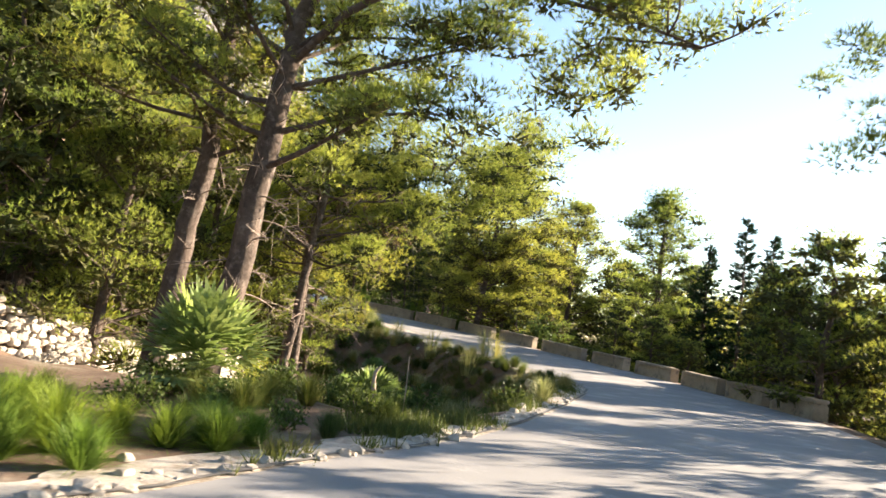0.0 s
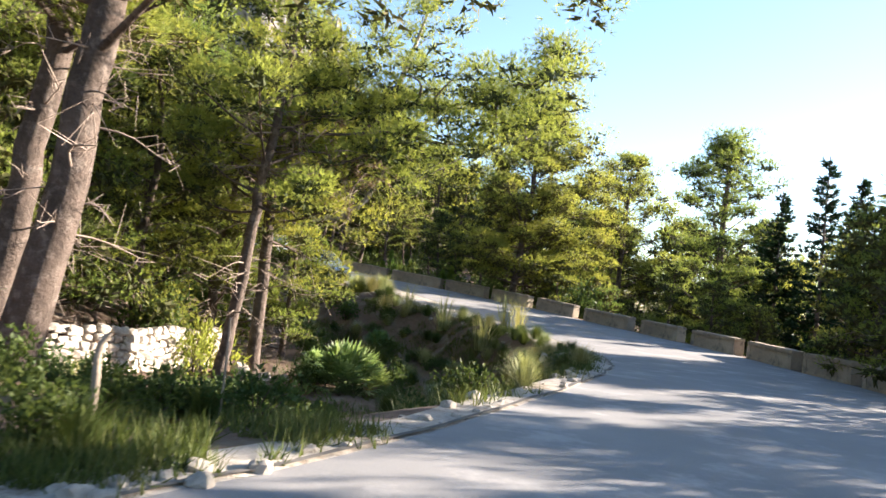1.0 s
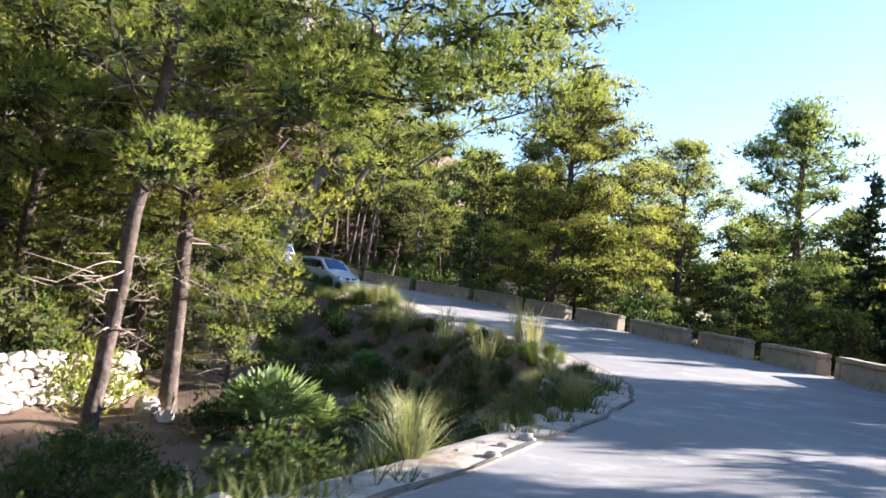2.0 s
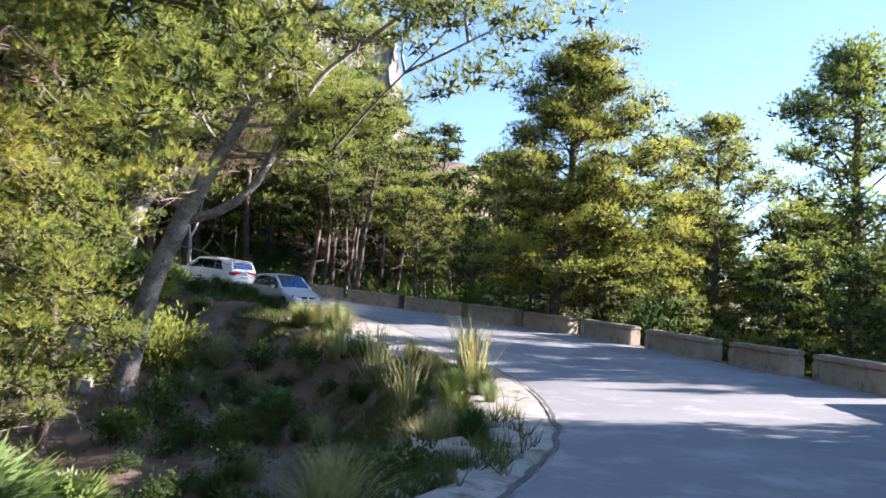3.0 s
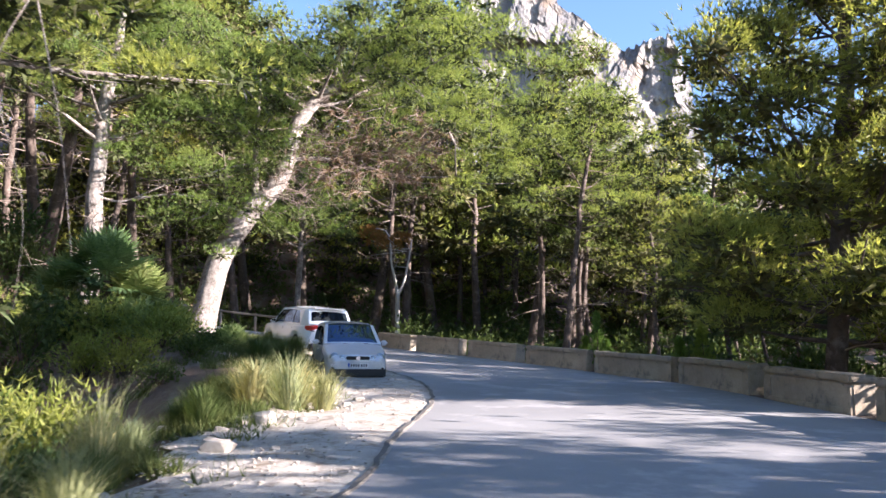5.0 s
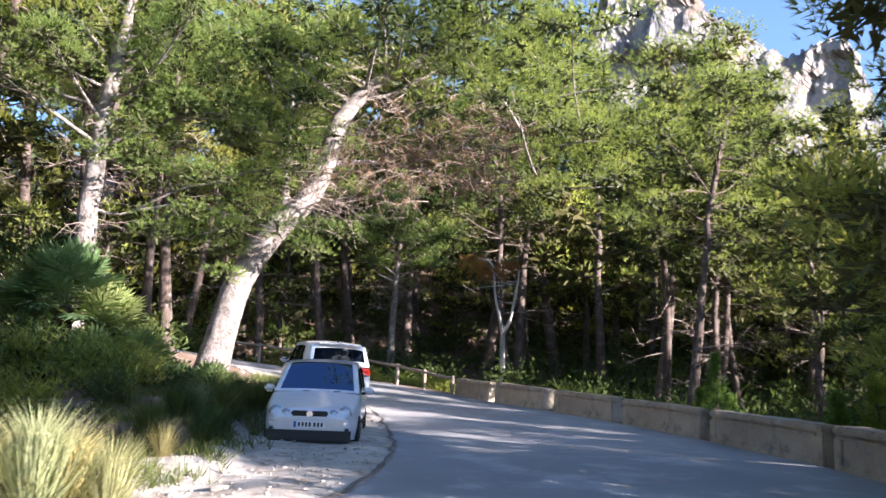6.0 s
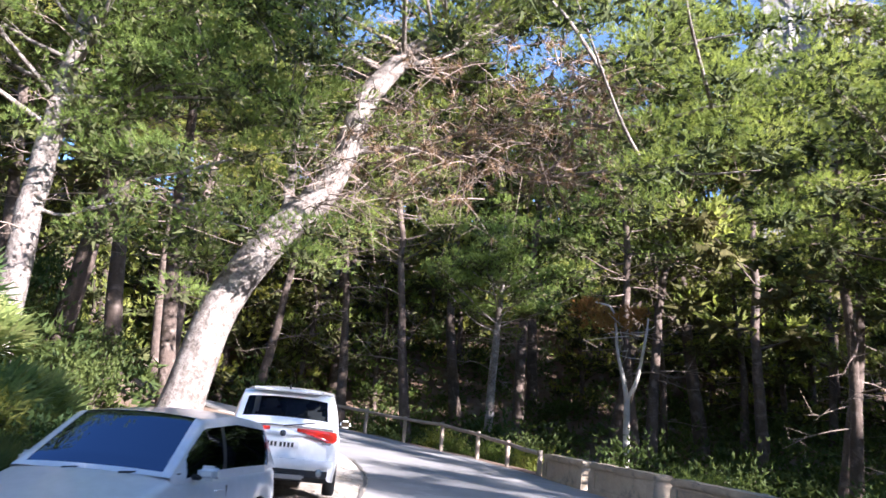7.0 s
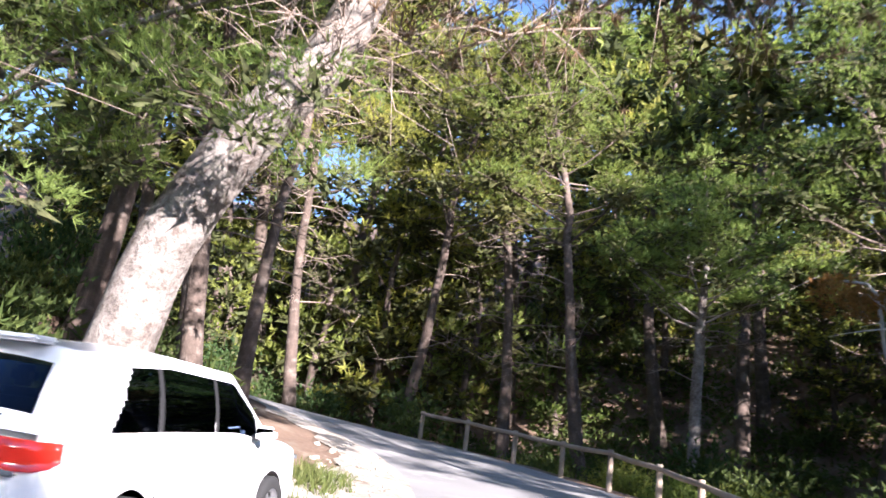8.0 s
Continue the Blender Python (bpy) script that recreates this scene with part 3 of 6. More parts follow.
# the far side of the valley's edge
for x, y, k, sz, a in ((12, 58.5, 2, 1.2, 0.7), (15, 60, 2, 1.3, 1.9), (18, 58, 4, 1.4, 3.0), (14, 64, 5, 1.2, 4.2), (18.5, 63, 5, 1.3, 5.1), (21, 60, 2, 1.3, 0.2), (16.5, 55.5, 4, 1.2, 2.4)):
    wood(x, y, k, sz, a)
# the tall wood that shades the bend
for x, y, k, sz, a in ((4.6, 63.6, 5, 1.0, 1.3), (7.8, 65.4, 5, 1.05, 2.2), (3.0, 66.6, 2, 1.2, 4.0), (6.4, 68.4, 2, 1.3, 5.2), (10.0, 67.6, 5, 1.1, 0.9)):
    wood(x, y, k, sz, a)
scatter(11, -16, -9.8, 9, 44, 2.2, 8.8, kinds=(2, 4, 5))
scatter(13, -26, -13, 6, 44, 2.8, 12, store=FAR)
scatter(16, -50, -20, 0, 44, 3.2, 9, 60, 0.9, 1.4, store=FAR)
scatter(5, -32, -20, 40, 52, 2.6, 3.5, 60, 1.0, 1.4, kinds=(1, 3), store=NEAR)
scatter(9, -46, -32, 26, 46, 2.6, 3.5, 60, 1.0, 1.4, kinds=(1, 3, 5), store=FAR)
scatter(5, -34, -16, 68, 80, 2.6, 60, 4.5, 0.9, 1.2, kinds=(0, 5, 5))
scatter(6, -18, -10, 64, 76, 2.2, 60, 4.0, 0.85, 1.05, kinds=(1, 3))
scatter(9, -10, 5, 63, 76, 2.2, 60, 4.0, 0.45, 0.65, kinds=(0, 1, 3, 3))
scatter(22, -64, -26, 76, 98, 3.0, 60, 5, 0.9, 1.4, kinds=(2, 4, 5), store=FAR)
scatter(16, -30, 12, 78, 96, 3.2, 60, 5, 0.7, 1.0, store=FAR)
scatter(44, -48, 8, 79, 91, 1.9, 60, 5, 0.9, 1.35, kinds=(2, 4, 4), store=FAR)
scatter(26, -30, 14, 92, 114, 2.4, 60, 5, 0.9, 1.3, kinds=(2, 4, 5), store=FAR)
for x, y, k, sz, a in ((-24.5, 47.6, 3, 1.55, 0.4), (-28.5, 49.4, 1, 1.6, 1.4), (-27.5, 71, 3, 1.5, 2.0)):
    wood(x, y, k, sz, a, NEAR)
for x, y, k, sz, a in ((-32, 72.5, 3, 1.8, 0.5), (-29.5, 76, 1, 1.8, 1.5), (-35, 69, 3, 1.7, 2.5), (-24, 74, 5, 1.5, 3.5)):
    wood(x, y, k, sz, a, FAR)
scatter(28, -66, -39, 36, 78, 3.0, 60, 3, 1.6, 2.2, kinds=(0, 1, 3, 5), store=FAR)
scatter(44, -58, -39, 36, 80, 2.2, 60, 3, 0.9, 1.4, kinds=(2, 4, 4), store=FAR)
scatter(5, 6, 24, 61, 77, 2.6, 60, 3, 0.9, 1.15)
scatter(8, 11, 24, 47, 60, 2.0, 60, 2.0, 0.65, 0.9, kinds=(2, 4))
scatter(5, 13, 22, 48, 62, 1.8, 60, 2.5, 0.7, 0.9, kinds=(2, 4))
scatter(7, 4, 12, 50, 62, 1.8, 60, 1.6, 0.5, 0.7, kinds=(2, 4))
scatter(7, 8.5, 14.5, 42, 53, 1.5, 60, 1.2, 0.42, 0.6, kinds=(2, 4))
# the bright low-branched pines behind the dry-stone wall
for x, y, k, sz, a in ((-5.3, 32.4, 2, 0.62, 0.3), (-7.4, 31.6, 4, 1.1, 1.9), (-8.3, 28.2, 2, 1.0, 2.6), (-9.8, 25.0, 2, 1.1, 4.0), (-10.6, 29.8, 4, 1.2, 5.1), (-11.6, 22.4, 2, 1.1, 0.9), (-9.0, 21.6, 4, 1.0, 3.3), (-12.6, 26.4, 2, 1.2, 2.2)):
    wood(x, y, k, sz, a, NEAR)
for x, y, k, sz, a in ((-11.0, 38.9, 2, 0.55, 0.5),):
    wood(x, y, k, sz, a)


# ---- pines beside the road, each as it grows ----
def local(points, base):
    return [(x - base[0], y - base[1], z - base[2]) for x, y, z in points]


def own_pine(label, seed, points, radii, limb_list=(), masses=(), **kw):
    base = (points[0][0], points[0][1], gz(points[0][0], points[0][1]))
    pts = local([(points[0][0], points[0][1], base[2] - 0.3), *points[1:]], base)
    kw = {"per": 52, "blade": 0.17, "wide": 0.018, "count": 8, "heart": 26, "pad": (0.5, 0.95), **kw}
    return pine(label, seed, pts, radii, at=Matrix.Translation(base), limb_list=[(local(p, base), r, k) for p, r, k in limb_list], masses=local(masses, base), **kw)


own_pine("dark leaning pine with a thick brown trunk", 1, [(-6.7, 19.5, 0), (-6.45, 19.5, 1.2), (-6.2, 19.5, 3.4), (-5.98, 19.5, 5.9), (-5.9, 19.5, 9), (-5.4, 19.6, 13)], [0.30, 0.26, 0.24, 0.21, 0.16, 0.06], crown_base=0.5, reach=4.2, limbs=24, dead=26)
own_pine("thick dark pine with a curved leaning trunk", 2, [(-5.0, 17.7, 0), (-4.65, 17.7, 1.1), (-4.4, 17.7, 2.55), (-4.22, 17.7, 4.8), (-4.0, 17.7, 6.7), (-3.75, 17.7, 8.1), (-2.6, 18.0, 12.5)], [0.36, 0.31, 0.28, 0.26, 0.23, 0.19, 0.06],
         [([(-4.0, 17.7, 6.7), (-2.2, 16.6, 8.0), (0.2, 17.4, 8.8), (2.6, 17.4, 8.6), (4.6, 17.2, 8.0)], 0.1, 14)], crown_base=0.46, reach=4.6, limbs=24, dead=26,
         masses=[(-3.1, 17.9, 7.8), (-1.7, 18, 8), (-0.1, 18.2, 7.8), (1.1, 18.3, 8.6), (2.4, 18.2, 8.3), (3.7, 17.6, 8.3), (2.9, 18.3, 7.3), (1.6, 18.4, 6.9), (-1.9, 18, 6.5), (-0.4, 18.2, 6.3)])
b1 = own_pine("slender pine leaning towards the road", 3, [(-5.1, 26.2, 0), (-4.8, 26.2, 0.5), (-4.58, 26.25, 2.78), (-4.36, 26.3, 5.08), (-4.0, 26.8, 9.5)], [0.17, 0.15, 0.135, 0.12, 0.05], crown_base=0.5, reach=3.8, limbs=24, dead=22,
         masses=[(-4.4, 27.6, 6.8), (-2.9, 28.2, 7.2), (-3.2, 28, 5.6), (-2.2, 28.4, 6), (-1.3, 28.8, 6.7), (0.1, 29.4, 6.6), (-0.6, 29.1, 5.6), (-2.3, 28.4, 4.5), (-1.7, 28.7, 7.5), (0.8, 28.5, 5.6), (1.6, 28.2, 6.3), (1.0, 28.8, 7.2), (0.2, 29, 8), (2.2, 28.4, 7.4)])
own_pine("slender pine with a pale brown trunk", 4, [(-5.17, 29.17, 0), (-5.14, 29.17, 1.3), (-5.17, 29.17, 3.2), (-5.17, 29.2, 5.0), (-4.9, 29.5, 9.5)], [0.2, 0.17, 0.155, 0.13, 0.05], crown_base=0.42, reach=3.4, limbs=24, dead=22,
         masses=[(-4.2, 30.3, 5.4), (-3.8, 30.1, 4.0), (-4.6, 30.5, 3.0), (-3.4, 29.9, 6.2), (-6.2, 30.1, 4.2), (-4.0, 30.7, 1.9)])
own_pine("large forked pine with pale bare limbs", 5, [(-7.1, 37.0, 0), (-6.74, 37.15, 0.71), (-6.36, 37.3, 2.43), (-5.83, 37.5, 3.82), (-5.28, 37.7, 5.0), (-4.7, 37.92, 6.2), (-3.75, 38.3, 8.7), (-2.6, 38.8, 13)], [0.3, 0.27, 0.25, 0.24, 0.21, 0.17, 0.14, 0.05],
         [([(-5.9, 37.48, 3.65), (-4.95, 37.82, 4.0), (-4.27, 38.07, 4.62), (-3.83, 38.23, 5.55), (-3.4, 38.39, 6.55), (-2.75, 38.65, 7.73), (-1.46, 39.1, 8.95), (0.6, 37.8, 9.5), (2.6, 35.8, 9.6)], 0.14, 18),
          ([(-5.9, 37.46, 3.9), (-6.34, 37.31, 4.44), (-6.75, 37.16, 5.45), (-6.43, 37.28, 6.23), (-5.46, 37.64, 6.9), (-4.5, 37.98, 7.57)], 0.07, 0),
          ([(-1.79, 38.8, 8.6), (-2.19, 38.32, 6.77), (-2.08, 38.47, 5.58), (-1.78, 38.7, 4.14), (-1.64, 38.89, 2.69)], 0.016, 0), ([(-2.08, 38.47, 5.58), (-2.21, 38.21, 4.6), (-1.85, 38.46, 3.18), (-1.99, 38.52, 2.14)], 0.009, 0)], bark_mat=PALE_BARK, crown_base=0.62, reach=4.6, limbs=22, dead=14,
         masses=[(-6.1, 36.1, 6.9), (-5.2, 36.8, 7.6), (-6.6, 37.4, 5.6), (-4.4, 38.4, 7.4), (-2.5, 39.2, 6.3), (-2.9, 39, 7.6), (-1.4, 39.8, 6.9), (1.8, 34.8, 7.4), (3.0, 35.2, 7.6), (0.6, 36, 8.2), (2.4, 35.8, 9.2), (1.0, 37, 9.2)])
own_pine("pale-barked pine behind the fan palms", 6, [(-18.3, 46.7, 0), (-18.2, 46.7, 5.5), (-18.2, 46.7, 8.8), (-18.1, 46.9, 11.8), (-17.4, 47.2, 15)], [0.36, 0.29, 0.25, 0.18, 0.06], bark_mat=PALE_BARK, crown_base=0.48, reach=4.8, limbs=28, per=56, count=9, blade=0.16, wide=0.016,
         masses=[(-16.5, 48.6, 9.9), (-16.1, 50.2, 10.2), (-15.8, 51.6, 10.6), (-16.5, 48.6, 8.0), (-16.1, 50.0, 8.2), (-15.8, 51.4, 8.9), (-15.9, 51.0, 7.0), (-16.6, 49.2, 6.6), (-17.2, 47.6, 9.2), (-17.4, 48.6, 12.2), (-16.6, 50.0, 12.6), (-16.2, 49.0, 11.4), (-18.6, 48.0, 12.8), (-17.8, 49.6, 13.4)])
e1 = own_pine("big grey pine leaning far over the road", 7, [(-17.25, 50.05, 0), (-17.1, 50.35, 4.3), (-16.93, 50.7, 5.75), (-16.5, 51.55, 7.35), (-16.2, 52.2, 8.2), (-16.0, 52.66, 9.6), (-15.8, 53.1, 11.2), (-15.1, 54.6, 12.7), (-14.2, 56.5, 14.0)], [0.46, 0.42, 0.40, 0.38, 0.34, 0.30, 0.26, 0.18, 0.08],
         [([(-16.45, 51.62, 7.5), (-16.5, 51.55, 8.8), (-16.5, 51.56, 10.4), (-16.5, 51.6, 12.3)], 0.15, 6), ([(-16.0, 52.66, 9.3), (-15.7, 54.00, 9.6), (-15.3, 55.50, 9.6), (-14.6, 56.90, 9.3)], 0.1, 5)], bark_mat=PALE_BARK, crown_base=0.74, reach=4.8, limbs=24, dead=90, per=56, count=9, blade=0.16, wide=0.016,
         masses=[(-12.5, 57.10, 12), (-11.5, 58.50, 12.3), (-11.0, 59.70, 12.2), (-12.1, 57.80, 10.7), (-11.2, 59.30, 10.6), (-10.8, 60, 10.4), (-11.6, 58.30, 9.2), (-11, 59.70, 9.0), (-16.4, 53.4, 12.8), (-15.6, 54.4, 13.2), (-14.8, 55.6, 13.6), (-13.6, 56.6, 13.6), (-12.6, 57.6, 13.4), (-17.2, 52.4, 12.6), (-16.2, 55.2, 12.4), (-15.2, 56.6, 12.2), (-14.0, 57.8, 12.2), (-11.2, 52.2, 13.5), (-9.4, 53.2, 13.6), (-8.0, 53.9, 12.8), (-7.5, 54.2, 11.0), (-8.9, 53.6, 9.6), (-10.4, 52.8, 11.0), (-11.9, 51.9, 12.0), (-8.6, 53.4, 11.8), (-10.0, 53.0, 12.4)])
own_pine("broad bushy pine behind the parapet", 8, [(1.95, 52.1, 0), (2.3, 52.2, 4.4), (2.7, 52.4, 9), (3.0, 52.5, 12.3)], [0.22, 0.18, 0.13, 0.04], crown_base=0.13, reach=4.0, limbs=82, pad=(0.65, 1.1), per=62, count=6, blade=0.17, wide=0.026, heart=34, dead=16, rise=(0.0, 0.8),
         masses=[(5.2, 53.2, 10.0), (6.2, 53.6, 8.6), (6.6, 53.8, 6.6), (6.4, 53.7, 4.8), (5.0, 53.2, 7.6), (4.6, 53.0, 5.2), (5.4, 53.3, 3.6), (4.2, 52.8, 11.2), (3.6, 52.6, 9.4), (4.0, 52.8, 3.0), (2.6, 52.6, 11.6), (1.4, 52.2, 10.2), (3.6, 52.7, 12.6), (6.6, 54.2, 2.8), (2.2, 52.0, 7.0), (3.4, 52.4, 5.8), (5.6, 53.4, 9.2), (5.0, 53.0, 2.2)])
own_pine("broad pine behind the parapet", 9, [(8.8, 59, 0), (8.9, 59, 5.5), (9.1, 59, 11)], [0.2, 0.15, 0.04], crown_base=0.08, reach=4.3, limbs=52, pad=(0.6, 1.05), per=46, count=6, blade=0.19, wide=0.03, heart=32, dead=10)
own_pine("tall pine beyond the parapet", 10, [(12.2, 47.2, 0), (12.2, 47.2, 6), (12.2, 47.1, 10.1)], [0.2, 0.15, 0.04], crown_base=0.08, reach=3.6, limbs=50, pad=(0.55, 1.0), per=46, count=6, blade=0.19, wide=0.03, heart=32, dead=10)
own_pine("pine hanging over the road's outer edge", 12, [(7.4, 9.6, 0), (7.2, 9.4, 3), (6.6, 9.0, 6), (5.8, 8.6, 8.5)], [0.22, 0.18, 0.14, 0.05],
         [([(7.2, 9.4, 3.2), (6.6, 9.2, 4.6), (5.8, 9.1, 5.4), (5.2, 9.0, 5.7)], 0.06, 3)], crown_base=0.5, reach=2.2, limbs=18, per=44, count=8, blade=0.11, wide=0.011, pad=(0.2, 0.36), heart=10,
         masses=[(5.2, 8.9, 6.3), (5.1, 8.9, 5.9), (5.1, 9.1, 5.4), (5.3, 9.1, 5.0), (5.5, 9.2, 4.5), (5.7, 9.2, 5.6), (5.6, 9.0, 6.1), (5.6, 9.3, 4.1), (4.8, 8.9, 6.6), (4.9, 8.9, 7.0), (5.3, 9, 6.9), (5.7, 9, 6.7), (5.0, 9, 6.3), (5.4, 9, 6.5), (5.9, 9, 6.2), (5.3, 9, 5.6), (5.6, 9.1, 5.2), (5.9, 9.2, 5.0), (5.8, 9.2, 4.5), (6.0, 9.2, 4.0), (4.9, 8.9, 6.0)])
own_pine("thin-trunked pine behind the fence", 13, [(-30.15, 64.5, 0), (-30.12, 64.6, 8.2), (-30.09, 64.7, 10.2), (-30.1, 64.7, 14)], [0.2, 0.17, 0.13, 0.04], bark_mat=PALE_BARK, crown_base=0.4, reach=3.8, limbs=26, per=30, count=8, blade=0.2, wide=0.032,
         masses=[(-28.2, 63.8, 11.2), (-29.0, 63.4, 12), (-27.4, 64.8, 10.6), (-31.3, 63.4, 11.4)])


def dry_branches(tree, points, n, seed):
    """Bare branchlets and brown needles that hang under a crown."""
    r = np.random.default_rng(seed)
    base = np.array(tree.matrix_basis.translation)
    b, c = [], []
    for p in np.array(points) - base:
        for k in range(n):
            p0 = p + r.normal(0, 0.55, 3) * [1, 1, 0.6]
            d = r.normal(0, 1, 3) * [1, 1, 0.35] + [0, 0, -0.25]
            ln = r.uniform(0.5, 1.3)
            d /= np.linalg.norm(d)
            q = smooth_path([p0, p0 + d * ln * 0.5 + r.normal(0, 0.08, 3), p0 + d * ln + [0, 0, -0.15]], 6)
            b.append(tube(q, np.linspace(0.018, 0.005, 6), 4))
            for j in range(3):
                s0 = q[r.integers(2, 6)]
                b.append(tube([s0, s0 + (d + r.normal(0, 0.6, 3)) * ln * 0.2, s0 + (d + r.normal(0, 0.7, 3)) * ln * 0.4 - [0, 0, 0.1]], [0.009, 0.006, 0.003], 3))
                c.append(s0)
    part("dry_branch", build("dry_branch", b), TWIG, tree, "bare brown branchlets under the crown")["kind"] = "stuff"
    c = np.array(c)
    part("dry_needle", build("dry_needle", [blades(r, c, r.normal(0, 0.5, c.shape), 16, 0.2, 0.02, 0.8)], False), BROWN, tree, "brown dry needles under the crown")["kind"] = "stuff"


dry_branches(e1, [(-15.6, 53.9, 9.3), (-15.2, 54.6, 9.9), (-14.7, 55.4, 10.2), (-14.1, 56.2, 10.4), (-15.0, 55.0, 9.2), (-14.4, 56.0, 9.5), (-13.6, 57.0, 10.3), (-15.8, 52.9, 9.6), (-13.9, 57.2, 9.4), (-13.4, 56.0, 11.0), (-14.6, 54.6, 10.9), (-12.9, 57.0, 10.8)], 22, 21)
dry_branches(b1, [(-3.9, 27.0, 5.0), (-3.3, 27.2, 4.6), (-2.9, 27.4, 4.2), (-2.4, 27.8, 4.9), (-4.5, 27.0, 5.6)], 9, 22)


# The dead, forked tree behind the parapet with rust-brown needles left on it.
def dead_tree(x, y):
    z = gz(x, y)
    t = thing("dead_tree", "dead pale forked tree with some rust-brown needles", "tree", at=Matrix.Translation((x, y, z)))
    h = 6.25 - z
    b = [tube(smooth_path([(0, 0, -0.2), (0.02, 0, h * 0.5), (0, 0, h)], 8), np.linspace(0.16, 0.12, 8), 8),
         tube(smooth_path([(0, 0, h - 0.1), (-0.1, -0.15, h + 0.9), (-0.25, -0.3, h + 1.8), (-0.4, -0.45, h + 3.5), (-0.9, -1.0, h + 3.8)], 12), np.linspace(0.10, 0.03, 12), 7),
         tube(smooth_path([(0, 0, h - 0.1), (0.25, 0.28, h + 0.75), (0.45, 0.52, h + 2.4), (0.5, 0.6, h + 3.2)], 12), np.linspace(0.10, 0.03, 12), 7)]
    r = np.random.default_rng(5)
    for k in range(14):
        p = np.array([r.uniform(-0.5, 0.5), r.uniform(-0.6, 0.6), h + r.uniform(1.5, 3.4)])
        q = p + [r.uniform(-1.2, 0.6), r.uniform(-1.4, 0.8), r.uniform(-0.5, 0.6)]
        b.append(tube(smooth_path([p, (p + q) / 2 + r.normal(0, 0.15, 3), q], 6), np.linspace(0.025, 0.006, 6), 4))
    part("trunk", build("trunk", b), DEADWOOD, t)
    c = np.array([(-0.9, -0.6, h + 3.0), (-0.4, -0.3, h + 2.7), (0.1, 0.1, h + 3.1), (-1.2, -1.1, h + 3.4)])
    part("dry_needles", build("dry_needles", pads(r, c, np.array([0.75, 0.8, 0.7, 0.7]), 110, 0.25, 0.03, 0.8), False), RUST, t, "rust-brown dry needles")["kind"] = "stuff"
    return t


dead_tree(-25.03, 67.75)


# ---- cypresses beyond the parapet ----
def spire(h, r, seed):
    """A dark spire-shaped conifer with drooping tiers."""
    g = np.random.default_rng(seed)
    t = thing("conifer", "dark pointed conifer with tiered branches", "conifer", "pointed conifers beyond the parapet")
    b, c, a = [tube([(0, 0, -0.3), (0, 0, h)], [0.16, 0.02], 7)], [], []
    for k in range(150):
        u = (k + g.uniform(0, 1)) / 150
        z = h * (0.08 + 0.9 * u)
        ln = r * (1 - u) ** 0.85 * g.uniform(0.7, 1.15) + 0.12
        w = g.uniform(0, 6.28)
        d = np.array([np.cos(w), np.sin(w), -0.12 + 0.35 * u])
        b.append(tube([(0, 0, z), d * ln * 0.6 + [0, 0, z], d * ln + [0, 0, z + 0.08 * ln]], [0.03, 0.02, 0.006], 4))
        for j in range(max(4, int(ln * 12))):
            s0 = g.uniform(0.15, 1)
            c.append(d * ln * s0 + [0, 0, z] + g.normal(0, 0.09, 3) * [1, 1, 0.5])
            a.append(d + [0, 0, 0.25])
    part("trunk", build("trunk", b), BARK, t)
    part("crown", build("crown", [blades(g, np.array(c), np.array(a), 8, 0.3, 0.07, 0.55)], False), DARK_NEEDLES, t, "dark blue-green foliage")["kind"] = "stuff"
    return t


for k, (x, y, top, r) in enumerate(((14.6, 46, 7.9, 1.9), (16.2, 44.8, 9.6, 1.9), (17.6, 44.4, 8.7, 1.9), (19.0, 44.2, 7.1, 2.1), (20.6, 43.0, 5.2, 2.6), (18.4, 47.5, 7.6, 2.0), (15.0, 49.5, 7.0, 2.0), (22.0, 45, 5.5, 2.4))):
    z = gz(x, y)
    spire(top - z, r, 70 + k).matrix_basis = Matrix.Translation((x, y, z)) @ Matrix.Rotation(k, 4, "Z")


# ---- cars ----
def lines(*pairs):
    """A profile through (x, value) pairs."""
    p = sorted(pairs)
    return lambda x: np.interp(x, [a for a, _ in p], [b for _, b in p])


def soft(fn, x, w=0.06):
    return sum(fn(x + d * w) for d in (-1, -0.5, 0, 0.5, 1)) / 5


def sheet(fn, us, vs, keep=None, flip=False):
    """A surface fn(u, v) on a grid; keep(u, v) chooses cells."""
    p = np.array([[fn(u, v) for v in vs] for u in us])
    n = len(vs)
    f = [(i * n + j, (i + 1) * n + j, (i + 1) * n + j + 1, i * n + j + 1) for i in range(len(us) - 1) for j in range(n - 1)
         if keep is None or keep((us[i] + us[i + 1]) / 2, (vs[j] + vs[j + 1]) / 2)]
    f = np.array(f)
    return p.reshape(-1, 3), f[:, ::-1] if flip else f


def lathe(profile, sides=28):
    """A wheel-like solid turned about y from (radius, y) pairs."""
    w = np.arange(sides) * 2 * np.pi / sides
    v = np.array([[(r * np.cos(a), y, r * np.sin(a)) for a in w] for r, y in profile]).reshape(-1, 3)
    f = [(i * sides + j, i * sides + (j + 1) % sides, (i + 1) * sides + (j + 1) % sides, (i + 1) * sides + j) for i in range(len(profile) - 1) for j in range(sides)]
    return v, np.array(f)


def moved(ob, m):
    ob.matrix_basis = m
    return ob


